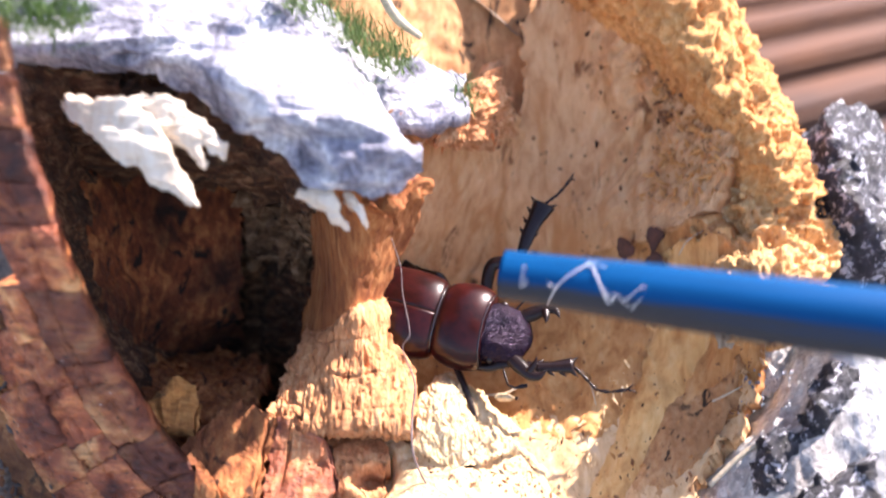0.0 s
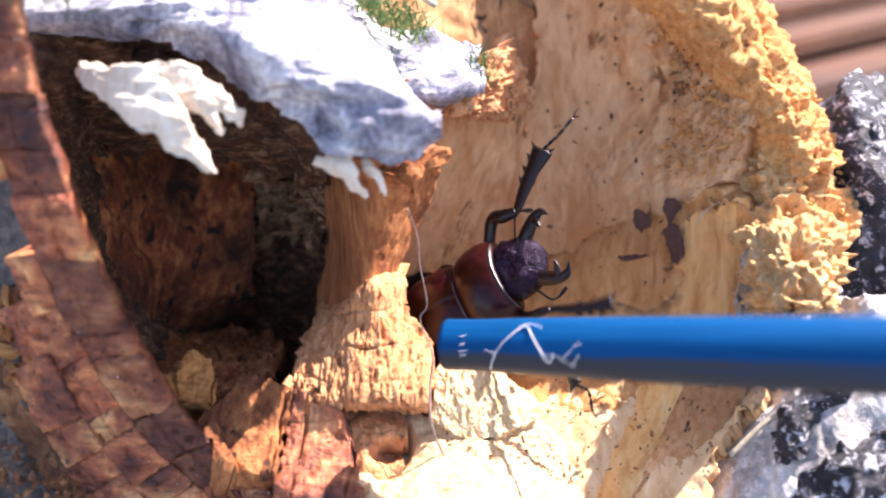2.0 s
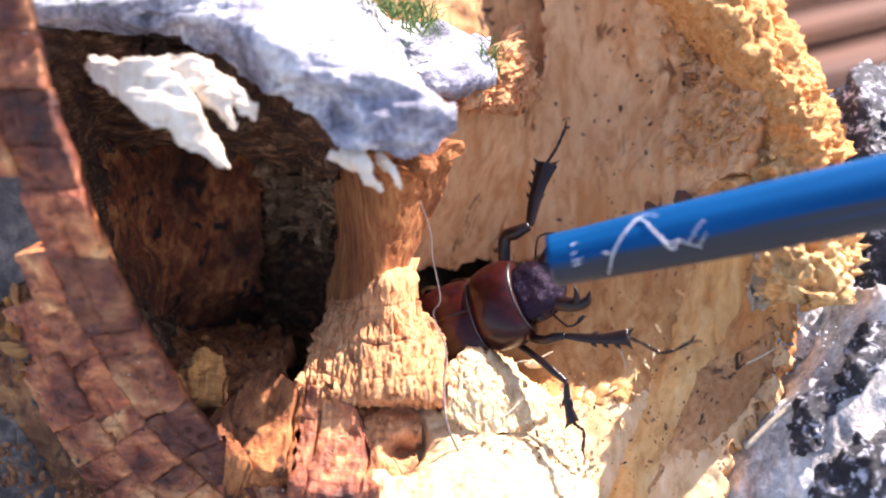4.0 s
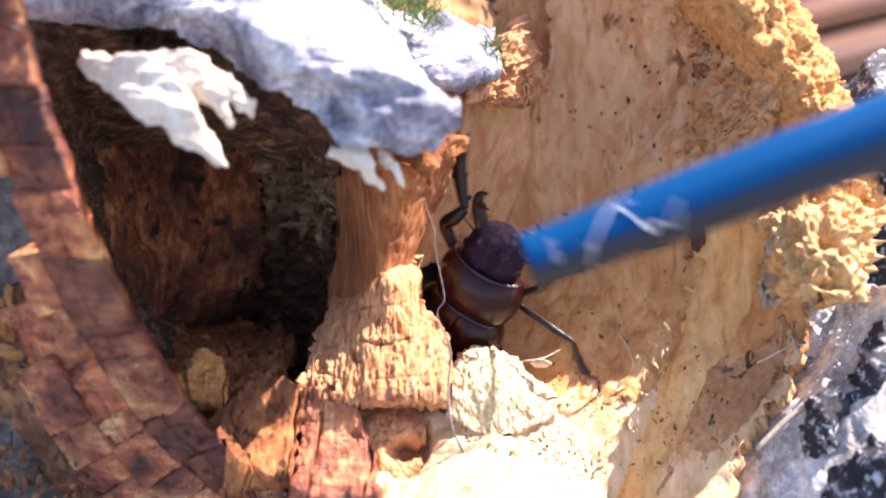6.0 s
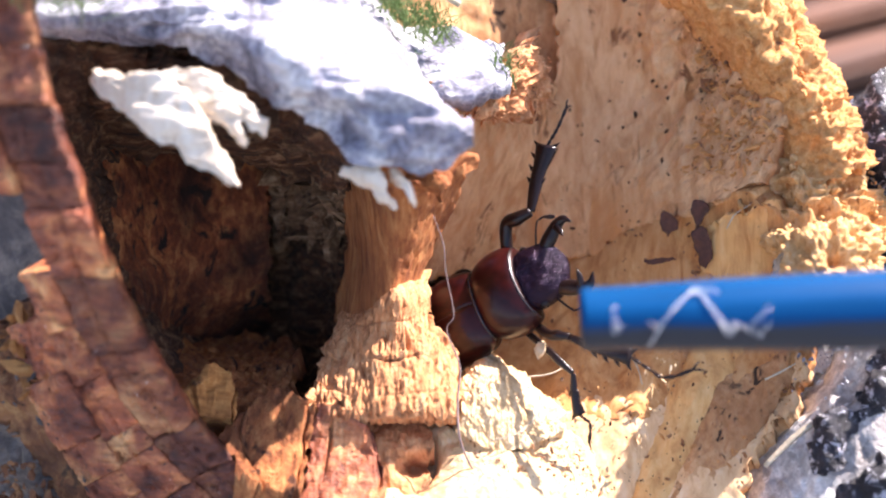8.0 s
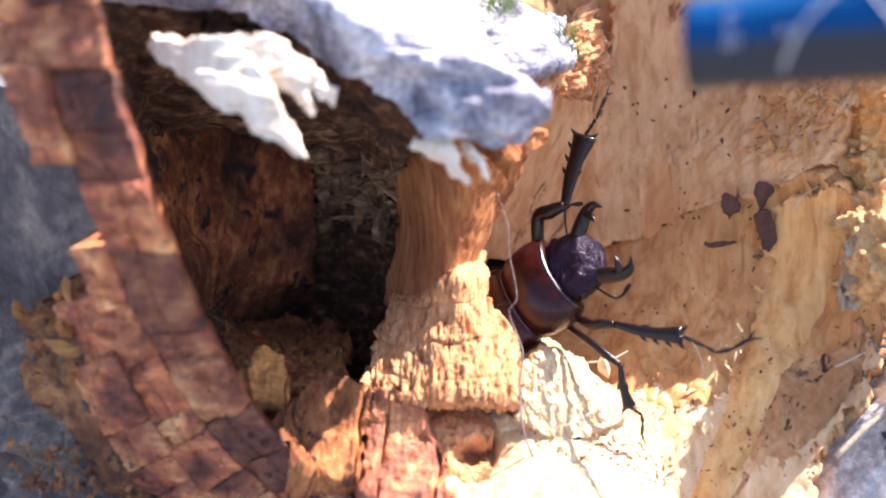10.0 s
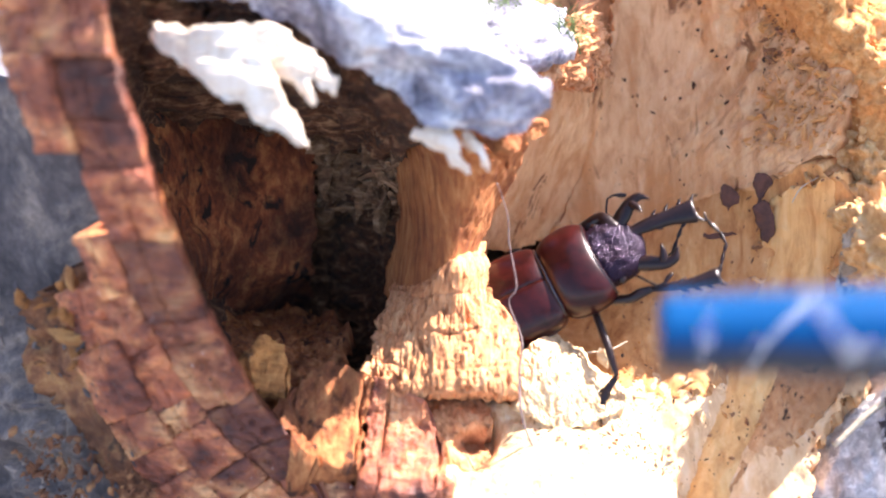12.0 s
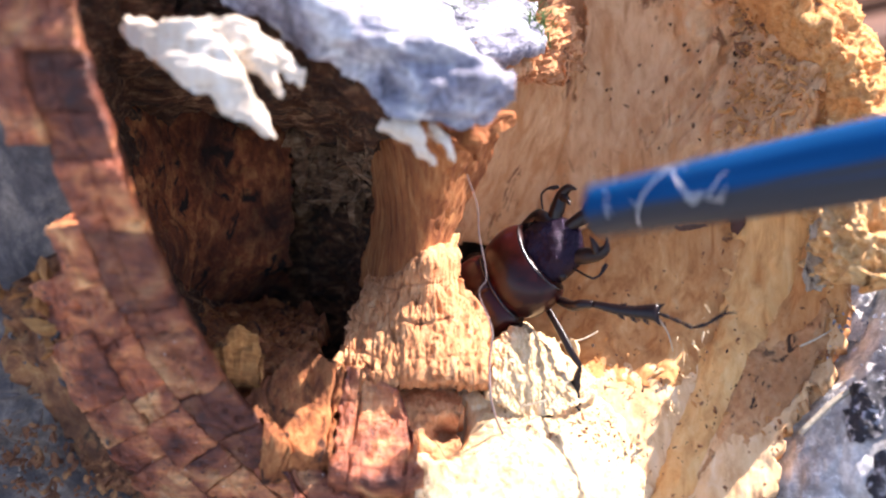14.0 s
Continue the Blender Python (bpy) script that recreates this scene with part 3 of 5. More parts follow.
def ring_blocks():
    rng = np.random.default_rng(7)
    for ring, start, end, cuts in ((0, 0, 259, 11), (1, 0, 85, 3), (1, 112, 259, 7), (2, 128, 259, 6)):
        a, b = spline(RINGS[ring], 260), spline(RINGS[ring + 1], 260)
        at = np.sort(np.concatenate([[start, end], np.linspace(start, end, cuts + 1)[1:-1] + rng.uniform(-7, 7, cuts - 1)])).astype(int)
        for s, e in zip(at[:-1], at[1:]):
            i = np.linspace(s, e, 4).astype(int)
            out, step = rng.uniform(-1.2, 0.8), np.array((0, rng.uniform(-0.8, 0.6), 0))
            net = [[a[k] + step, a[k] * 0.5 + b[k] * 0.5 + step + (0, -0.5, 0), b[k] * 0.97 + a[k] * 0.03 + step + (0, out * 0.3, 0)] for k in i]
            seed = int(rng.integers(1000))
            sheet("ring_block", net, 44, 30, RING, log, lambda p, u, v: 0.35 * fbm(p, 3.0, 5, seed, (1, 1, 1), 0.6) - 0.3 * np.exp(-np.minimum(u, 1 - u) * 30) - 0.9 * np.clip(fbm(p, 1.6, 3, seed + 9) - 0.35, 0, 1) - 0.5 * np.exp(-((v - 0.55 - 0.16 * fbm(p, 9, 2, 77)) / 0.03) ** 2), (2.5, 5, 7)[ring], 0.22, seed)


ring_blocks()


def wedge(net, seed, material=WEDGE, name="wedge_block", thick=8):
    sheet(name, net, 60, 64, material, log, lambda p, u, v: 0.35 * fbm(p, 2.4, 4, seed, (0.5, 1, 2)) - 0.8 * np.clip(fbm(p, 2, 3, seed + 5) - 0.35, 0, 1) - 0.9 * np.exp(-((np.mod(v * 1.5 + 0.16 * fbm(p, 6, 2, seed + 8) + 0.15, 1) - 0.5) / 0.03) ** 2) + 0.6 * np.mod(v * 1.5 + 0.65, 1), thick, 0.9, seed)


wedge([[(-39.3, 142.0, -28.9), (-33.7, 142.0, -25.2), (-26.7, 140.0, -26.4)], [(-41.2, 138.0, -31.7), (-33.7, 138.0, -31.8), (-27.7, 138.0, -33.6)], [(-35.5, 133.0, -36.3), (-31.5, 132.5, -38.2), (-28.7, 133.0, -38.0)]], 71, OCHRE)
wedge([[(-26.2, 140.0, -26.8), (-22.0, 138.5, -27.2), (-18.2, 139.0, -29.7)], [(-27.5, 138.0, -34.4), (-22.0, 138.0, -34.5), (-16.3, 138.0, -36.3)], [(-28.4, 131.5, -39.9), (-22.6, 131.0, -41.5), (-15.4, 132.0, -41.1)]], 72)
wedge([[(-46.9, 138.0, -25.0), (-43.0, 142.0, -20.8), (-39.3, 142.0, -25.8)], [(-44.9, 136.0, -27.9), (-42.0, 138.0, -28.4), (-38.6, 138.0, -28.8)]], 73, YELLOW, "yellow_chip", 7)
wedge([[(-36.1, 137.0, -39.1), (-31.9, 136.0, -40.5), (-25.3, 136.0, -44.0)], [(-33.2, 133.0, -47.7), (-26.8, 133.0, -49.4), (-17.1, 133.0, -49.6)]], 74)


# crumbly slope at the foot of the hollow
SLOPE = [
    [(-57.8, 166.0, -19.6), (-52.8, 174.0, -20.2), (-44.2, 174.0, -20.9), (-34.0, 164.0, -20.8)],
    [(-52.2, 151.0, -22.3), (-46.9, 157.0, -23.4), (-39.5, 156.0, -23.9), (-31.8, 150.0, -23.9)],
    [(-47.3, 140.0, -26.2), (-42.5, 143.0, -27.4), (-36.8, 143.0, -27.9), (-30.5, 142.0, -27.8)]]
sheet("crumbly_slope", SLOPE, 80, 90, OCHRE, log, lambda p, u, v: 0.9 * fbm(p, 3, 5, 171, (1, 1, 1), 0.6), 3, 1.5, 172, "ochre crumbly foot of the hollow")
crumbs("slope_litter", SLOPE, 160, (0.2, 0.9), OCHRE, log, "ochre crumbs at the foot of the hollow", 173, (1.4, 0.8, 0.6), 0.1)


def hole_relief(p, u, v):
    d = ((p[..., 0] + 11.4) / 2.2) ** 2 + ((p[..., 2] + 36.2) / 1.8) ** 2 + 0.5 * fbm(p, 2.2, 3, 79)
    return 0.4 * fbm(p, 2.4, 4, 75, (0.6, 1, 1.6)) - 1.0 * np.clip(fbm(p, 2.2, 3, 76) - 0.35, 0, 1) - 6.5 / (1 + np.clip(d, 0, 9) ** 3)


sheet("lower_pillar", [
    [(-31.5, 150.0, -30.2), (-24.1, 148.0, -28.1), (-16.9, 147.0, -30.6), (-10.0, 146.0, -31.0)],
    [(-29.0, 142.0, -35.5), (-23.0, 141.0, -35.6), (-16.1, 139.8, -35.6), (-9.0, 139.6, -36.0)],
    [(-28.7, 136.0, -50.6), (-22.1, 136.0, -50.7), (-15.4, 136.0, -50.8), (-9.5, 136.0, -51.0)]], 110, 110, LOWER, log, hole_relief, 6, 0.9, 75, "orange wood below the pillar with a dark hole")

# right-hand bark
sheet("charred_bark", [
    [(64.0, 163.0, 20.1), (68.2, 161.0, 24.5), (72.5, 159.0, 26.5), (78.6, 161.0, 25.1), (93.4, 169.0, 15.4)],
    [(63.4, 158.0, 12.3), (66.2, 154.0, 14.0), (70.7, 153.0, 15.9), (77.7, 155.0, 15.1), (91.1, 161.0, 8.4)],
    [(65.2, 164.0, 4.3), (68.7, 154.0, 5.1), (72.7, 151.0, 5.0), (79.6, 153.0, 4.1), (92.0, 159.0, 2.2)],
    [(62.8, 166.0, -6.3), (68.7, 155.0, -5.9), (75.7, 151.0, -5.8), (82.6, 153.0, -5.8), (94.0, 159.0, -6.1)],
    [(60.7, 166.0, -17.0), (66.2, 154.0, -15.8), (75.7, 151.0, -15.5), (84.6, 153.0, -15.7), (96.1, 159.0, -16.3)]], 110, 100, BARK_DARK, log, lambda p, u, v: 1.6 * fbm(p, 6, 5, 81) - 1.4 * np.clip(fbm(p, 4, 3, 82) - 0.2, 0, 1), 6, 1.2, 83, "black knobbly charred bark with pale flecks")
sheet("grey_bark", [
    [(60.9, 153.0, -14.7), (62.9, 142.0, -12.7), (69.1, 138.0, -11.5), (84.0, 142.0, -10.9)],
    [(55.7, 151.0, -24.3), (58.4, 140.0, -20.7), (64.6, 136.0, -19.2), (78.7, 136.0, -18.4)],
    [(49.3, 148.0, -33.4), (51.8, 137.0, -29.1), (57.6, 134.0, -29.3), (73.0, 132.0, -29.7)],
    [(41.6, 146.0, -41.4), (47.1, 136.0, -38.6), (54.2, 132.0, -39.1), (70.2, 130.0, -40.2)],
    [(35.0, 144.0, -52.9), (43.8, 134.0, -50.1), (51.7, 130.0, -50.3), (67.4, 128.0, -52.0)]], 120, 110, BARK_GREY, log, lambda p, u, v: 1.0 * fbm(p, 8, 5, 85, (1, 1, 1.4)) - 1.3 * np.clip(fbm(p, 6, 3, 86, (0.7, 1, 2)) - 0.2, 0, 1), 6, 0.9, 87, "pale grey bark with black furrows")

# bark roof
ROOF = [
    [(-79.2, 130.0, 26.5), (-54.9, 130.0, 26.8), (-40.0, 128.0, 24.0), (-26.3, 122.0, 14.3), (-15.8, 120.0, 7.8), (-7.4, 122.0, 7.2), (-3.3, 123.0, 10.8)],
    [(-77.4, 127.0, 28.6), (-52.8, 127.0, 28.6), (-36.9, 123.0, 26.4), (-23.6, 116.5, 19.8), (-13.8, 116.5, 16.0), (-6.8, 118.0, 13.4), (-2.7, 121.0, 13.2)],
    [(-78.0, 128.0, 33.1), (-54.1, 128.0, 32.0), (-36.9, 126.0, 30.8), (-22.9, 122.0, 26.8), (-13.9, 122.0, 21.8), (-8.4, 123.0, 17.2), (-4.2, 125.0, 14.6)],
    [(-82.9, 136.0, 44.0), (-55.7, 136.0, 43.1), (-37.6, 134.0, 39.9), (-24.6, 131.0, 35.0), (-15.6, 134.0, 29.6), (-10.6, 136.0, 23.6), (-6.8, 138.0, 17.4)],
    [(-91.4, 150.0, 54.3), (-61.4, 150.0, 54.3), (-42.0, 150.0, 51.4), (-26.2, 148.0, 45.2), (-16.2, 150.0, 37.8), (-11.4, 152.0, 29.8), (-7.0, 152.0, 20.6)]]
sheet("bark_roof", ROOF, 120, 170, BARK_PALE, log, lambda p, u, v: 0.9 * fbm(p, 6, 5, 91, (1.6, 1, 0.8), 0.58) - 3.2 * np.clip(fbm(p, 6, 3, 92, (2.4, 1, 0.6)) - 0.22, 0, 1), 4, 0.8, 93, "sunlit grey bark flap over the hollow")
sheet("bark_scrap", [
    [(-11.8, 142.0, 21.6), (-5.8, 140.0, 20.4), (-0.4, 141.0, 20.8), (3.9, 144.0, 22.9)],
    [(-12.6, 146.0, 27.4), (-6.9, 145.0, 27.2), (-1.3, 146.0, 27.4), (3.4, 148.0, 26.4)],
    [(-16.1, 152.0, 34.4), (-9.2, 152.0, 33.5), (-3.3, 152.0, 32.5), (3.0, 152.0, 29.5)]], 50, 60, BARK_PALE, log, lambda p, u, v: 0.9 * fbm(p, 4, 4, 95, (1.5, 1, 0.8)), 3, 0.8, 96, "curled scrap of grey bark")


# crumbling sunlit crest of the tunnel; unseen top pulled forward to shade the side wall
CREST = [
    [(20.8, 160.0, 58.0), (33.0, 152.0, 55.1), (46.9, 156.0, 51.5), (55.9, 162.0, 39.9), (62.5, 161.0, 27.1), (65.5, 160.0, 19.2), (68.5, 158.0, 9.3)],
    [(20.2, 164.0, 54.1), (30.8, 151.0, 50.3), (43.7, 150.0, 45.8), (50.5, 151.5, 35.5), (56.6, 151.0, 24.5), (59.9, 150.0, 17.5), (63.5, 150.0, 8.8)],
    [(22.3, 176.0, 50.1), (31.7, 163.0, 42.7), (39.2, 149.5, 34.8), (45.0, 148.0, 28.3), (50.9, 147.5, 21.5), (54.5, 147.0, 14.3), (56.1, 147.0, 6.7)],
    [(23.9, 180.0, 46.6), (34.9, 174.0, 38.3), (43.3, 165.0, 26.7), (46.4, 161.0, 20.9), (49.1, 158.0, 13.4), (50.5, 156.0, 8.2), (51.6, 155.0, 1.1)],
    [(25.3, 186.0, 44.6), (37.1, 182.0, 36.5), (45.9, 175.0, 26.1), (49.3, 172.0, 20.1), (51.9, 169.0, 12.1), (53.5, 167.0, 6.6), (54.9, 166.0, -1.0)]]



def billow(p, size, seed):
    return 1 - np.abs(fbm(p, size, 3, seed)) * 1.6


sheet("crest", CREST, 120, 190, CRUMB, log, lambda p, u, v: (1.6 * billow(p, 4.0, 101) + 0.9 * billow(p, 1.7, 102) - 0.6) * np.clip(1.7 - 2 * u, 0, 1), 6, 0.8, 103, "fluffy orange crest of crumbling wood in the sun")
crumbs("crest_litter", CREST[1:3], 900, (0.2, 0.95), CRUMB, log, "loose orange crumbs on the crest", 104, (1, 1, 0.8), 0.0)
EDGE = [
    [(50.2, 160.0, 16.1), (54.4, 153.0, 17.4), (60.1, 153.5, 18.4), (67.3, 160.0, 14.6)],
    [(48.5, 157.0, 8.2), (51.6, 149.0, 8.3), (58.5, 149.5, 7.8), (67.9, 155.0, 7.1)],
    [(48.8, 155.0, 1.1), (52.3, 147.0, 1.5), (58.5, 147.0, 1.5), (68.5, 152.0, 1.1)],
    [(46.2, 150.0, -4.8), (48.2, 138.4, -4.5), (55.0, 137.4, -4.5), (63.4, 144.0, -5.6)],
    [(47.2, 146.0, -14.9), (48.2, 136.0, -14.0), (53.6, 134.0, -13.9), (59.6, 139.5, -14.4)]]
sheet("crumbly_edge", EDGE, 150, 120, RIMWOOD, log, lambda p, u, v: 2.7 * billow(p, 5.0, 111) + 1.1 * billow(p, 2.0, 110) + 0.5 * fbm(p, 1.4, 4, 112) - 2.0, 6, 0.9, 113, "bright broken edge of pale wood against the bark")
crumbs("edge_litter", EDGE, 420, (0.12, 0.6), RIMWOOD, log, "pale crumbs on the broken edge", 114, (1, 0.8, 0.7), 0.2)
crumbs("floor_litter", BED[2:5], 420, (0.12, 0.45), FLOOR, log, "bits of frass and splinters on the tunnel floor", 115, (1.6, 0.6, 0.5), 0.4)
crumbs("dark_frass", [r[2:] for r in BED[1:]], 70, (0.1, 0.4), HOLLOW, log, "dark specks of frass on the tunnel floor", 116, (1.5, 0.6, 0.6), 0.3)
crumbs("wall_frass", [r[:3] for r in WALL], 150, (0.12, 0.6), HOLLOW, log, "dark specks on the tunnel wall", 117, (1.3, 0.6, 0.8), 0.1)
crumbs("hollow_rubble", [
    [(-37.7, 163.0, 17.2), (-30.1, 161.0, 16.5), (-22.1, 153.0, 11.0)],
    [(-37.8, 167.0, 9.1), (-30.5, 165.0, 7.9), (-23.2, 155.0, 4.6)],
    [(-37.3, 171.0, -1.1), (-30.9, 169.0, -1.1), (-24.3, 158.0, -2.0)]], 420, (0.7, 2.8), SLIVER, log, "jagged flakes of rotten wood in the hollow", 118, (1.7, 0.8, 0.32), -0.1)


def splinter(points, widths, seed, thick=1.1):
    """A torn white sliver of sapwood hanging under the bark."""
    c = spline(points, 24)
    w = np.interp(np.linspace(0, 1, 24), np.linspace(0, 1, len(widths)), widths)
    side = np.array((0.64, -0.1, 0.76))
    net = [[c[i] + side * w[i] * k for k in (-1, -0.4, 0.3, 1)] for i in range(24)]
    sheet("splinter", net, 50, 24, SPLINT, log, lambda p, u, v: 0.4 * fbm(p, 2.4, 4, seed, (1.6, 1, 0.5), 0.6) + 0.4 * (1 - (2 * v - 1) ** 2), thick, 0.9, seed, "torn white splinter of sapwood")


splinter([(-52.6, 122.0, 20.3), (-47.0, 119.0, 18.1), (-41.7, 117.0, 15.0), (-37.3, 117.0, 10.6), (-33.5, 118.0, 5.7)], (1.2, 3.0, 3.4, 2.2, 0.6), 121)
splinter([(-43.9, 122.0, 19.7), (-38.2, 118.5, 18.1), (-34.0, 118.0, 16.3), (-31.0, 118.5, 14.1), (-29.4, 119.0, 12.1)], (2.8, 2.8, 2.0, 1.0, 0.3), 122)
splinter([(-40.5, 121.0, 18.0), (-35.9, 118.0, 15.3), (-33.4, 118.0, 13.1), (-31.9, 119.0, 10.5)], (2.2, 1.7, 1.0, 0.3), 123)
splinter([(-19.6, 122.0, 8.4), (-16.7, 121.0, 6.7), (-14.5, 121.0, 4.4), (-13.2, 122.0, 2.3)], (2.2, 1.6, 1.0, 0.3), 124)
splinter([(-13.7, 123.0, 7.6), (-12.1, 122.0, 6.0), (-11.3, 122.0, 4.4), (-10.9, 123.0, 2.6)], (1.2, 0.9, 0.6, 0.2), 125)
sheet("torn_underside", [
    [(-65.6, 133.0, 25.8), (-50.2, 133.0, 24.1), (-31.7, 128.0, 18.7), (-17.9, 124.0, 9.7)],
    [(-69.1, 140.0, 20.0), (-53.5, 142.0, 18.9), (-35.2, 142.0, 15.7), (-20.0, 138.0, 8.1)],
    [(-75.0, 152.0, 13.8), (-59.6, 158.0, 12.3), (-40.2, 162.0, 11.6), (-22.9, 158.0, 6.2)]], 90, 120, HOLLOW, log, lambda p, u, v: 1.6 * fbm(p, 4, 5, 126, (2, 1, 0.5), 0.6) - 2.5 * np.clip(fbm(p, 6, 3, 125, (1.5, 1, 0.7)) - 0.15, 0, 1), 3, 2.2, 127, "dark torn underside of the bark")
sheet("orange_cap", [
    [(-12.4, 133.0, 7.6), (-7.1, 131.0, 8.1), (-1.6, 134.0, 10.6)],
    [(-11.4, 132.0, 6.4), (-7.1, 130.0, 6.0), (-2.2, 134.0, 8.6)]], 40, 60, PILLAR, log, lambda p, u, v: 0.7 * fbm(p, 2.4, 4, 128), 4, 0.8, 129, "sunlit orange top of the pillar")

# Upper part is an added grey sheet imitating the ground in shade.
sheet("side_bark_cover", [
    [(-108.4, 146.0, 18.6), (-93.3, 142.0, 18.0), (-71.0, 131.0, 15.7)],
    [(-107.9, 147.0, -0.5), (-90.2, 143.0, -0.6), (-64.4, 133.0, -0.6)],
    [(-105.6, 148.0, -18.3), (-87.7, 144.0, -17.9), (-62.5, 138.0, -17.3)],
    [(-101.4, 149.0, -36.5), (-80.0, 145.0, -35.7), (-63.8, 141.0, -34.8)],
    [(-95.4, 150.0, -59.8), (-72.1, 148.0, -59.3), (-51.0, 146.0, -58.8)]], 120, 60, BARK_SIDE, log, lambda p, u, v: (0.3 + 2.2 * np.clip(u * 3 - 1.3, 0, 1)) * fbm(p, 5, 5, 141, (1.6, 1, 0.9), 0.6), 5, 0.8, 142, "grey sheet in place of shaded ground, grey-brown bark lower down")

sheet("bark_seam", [
    [(47.0, 153.0, -6.0), (55.0, 152.0, -5.0), (66.0, 152.0, -4.0)],
    [(46.0, 151.0, -16.0), (54.0, 149.0, -16.0), (64.0, 150.0, -15.0)],
    [(43.0, 149.0, -27.0), (51.0, 147.5, -26.0), (60.0, 149.0, -25.0)]], 70, 60, BARK_GREY, log, lambda p, u, v: 1.2 * fbm(p, 4, 4, 143) - 1.2 * np.clip(fbm(p, 3, 3, 144) - 0.2, 0, 1), 4, 1.0, 145, "lichen-spotted seam between wood and bark")

for k, (net, seed) in enumerate((
        ([[(49.1, 138.0, -29.3), (51.7, 135.5, -27.5), (54.6, 135.0, -28.7)], [(47.4, 136.5, -34.3), (49.7, 133.5, -33.5), (53.1, 133.5, -32.7)], [(47.8, 135.5, -37.7), (49.7, 133.5, -37.8), (52.0, 134.0, -36.3)]], 151),
        ([[(59.8, 138.0, -19.1), (62.0, 136.0, -18.4), (65.3, 135.5, -19.2)], [(56.5, 136.5, -24.6), (58.5, 134.0, -23.7), (61.1, 134.0, -24.1)], [(53.5, 135.5, -30.5), (55.0, 134.0, -30.2), (56.8, 134.0, -30.2)]], 152),
        ([[(50.3, 131.0, -38.9), (55.8, 129.0, -34.3), (63.9, 129.0, -31.2)], [(49.0, 130.0, -41.8), (55.3, 128.0, -38.9), (63.3, 128.0, -36.6)], [(49.3, 129.0, -47.2), (55.8, 127.5, -45.2), (64.1, 128.0, -43.9)]], 153))):
    sheet("bark_scab", net, 40, 34, BARK_DARK, log, lambda p, u, v: 0.9 * fbm(p, 3, 4, seed) + 0.9 * np.sin(math.pi * u) * np.sin(math.pi * v), 3, 1.2, seed, "glossy black scab on the grey bark")

crumbs("brown_litter", [[r[3], r[4], r[5]] for r in BED[2:]], 240, (0.1, 0.5), BROWNROT, log, "red-brown crumbs strewn on the mouth of the tunnel", 171, (1.4, 0.8, 0.6), 0.55)
crumbs("lichen_litter", [[(51.5, 146.0, -18.8), (60.1, 142.0, -17.3)], [(47.3, 142.0, -27.4), (53.6, 138.0, -26.6)]], 70, (0.1, 0.4), BARK_PALE, log, "pale lichen flakes where wood meets bark", 172, (1.2, 0.9, 0.6), 0.3)
crumbs("sill_litter", [[(-4.8, 142.0, -32.3), (3.9, 142.0, -35.9), (13.6, 146.0, -34.4)], [(-5.0, 140.0, -42.2), (8.0, 140.5, -42.5), (21.3, 141.5, -43.0)]], 160, (0.12, 0.5), BROWNROT, log, "brown specks on the sunlit sill", 173, (1.6, 0.7, 0.5), 0.2)

sheet("brown_bed", [
    [(37.7, 150.0, -22.6), (43.5, 148.5, -21.1), (48.9, 144.5, -17.8)],
    [(34.1, 145.3, -30.8), (40.3, 144.0, -29.7), (46.6, 141.5, -26.6)],
    [(28.0, 141.8, -40.5), (33.2, 140.5, -38.5), (39.7, 139.5, -34.8)],
    [(22.5, 138.2, -48.8), (27.0, 137.5, -47.8), (32.5, 136.5, -45.8)]], 110, 90, BROWNBED, log, lambda p, u, v: 0.2 * fbm(p, 5, 4, 181) + 0.12 * fbm(p, 1.3, 4, 182, (0.8, 1, 1.5), 0.6) - 2.2 * np.exp(-np.minimum(np.minimum(u, 1 - u), np.minimum(v, 1 - v)) * 8), 4, 2.6, 183, "red-brown crumbly bed beside the bark")
sheet("outer_shelf", [
    [(-77.0, 137.5, -14.0), (-72.0, 134.5, -13.0), (-66.5, 133.0, -10.0)],
    [(-76.0, 138.5, -22.0), (-71.5, 137.0, -23.0), (-67.0, 135.0, -24.0)],
    [(-71.5, 140.0, -33.0), (-68.0, 139.0, -34.0), (-63.0, 138.0, -35.0)],
    [(-66.0, 142.0, -44.0), (-62.0, 141.0, -46.0), (-56.0, 141.5, -49.0)]], 70, 60, SHELF, log, lambda p, u, v: 0.9 * fbm(p, 4, 5, 186, (1, 1, 1), 0.6) - 1.0 * np.clip(fbm(p, 3, 3, 187) - 0.25, 0, 1), 4, 2.4, 188, "brown and ochre broken wood outside the rings")
crumbs("side_litter", [[(-79.3, 134.0, -11.8), (-70.5, 132.0, -13.2), (-63.2, 131.0, -16.3)], [(-82.0, 139.0, -25.6), (-73.4, 138.0, -27.2), (-63.6, 136.0, -30.2)], [(-82.2, 142.0, -43.5), (-71.6, 141.0, -43.3), (-59.1, 139.0, -42.8)]], 70, (0.3, 1.1), BARK_SIDE, log, "brown debris outside the rings", 174, (1.8, 0.9, 0.5), -0.2)

crumbs("chip_litter", [[(-77.0, 131.5, -8.0), (-70.0, 130.0, -10.0), (-66.0, 130.0, -12.0)], [(-78.0, 136.0, -22.0), (-71.0, 135.0, -25.0), (-66.0, 134.0, -28.0)]], 12, (0.8, 1.8), YELLOW, log, "ochre chips of wood outside the rings", 178, (1.7, 0.8, 0.5), -0.35)
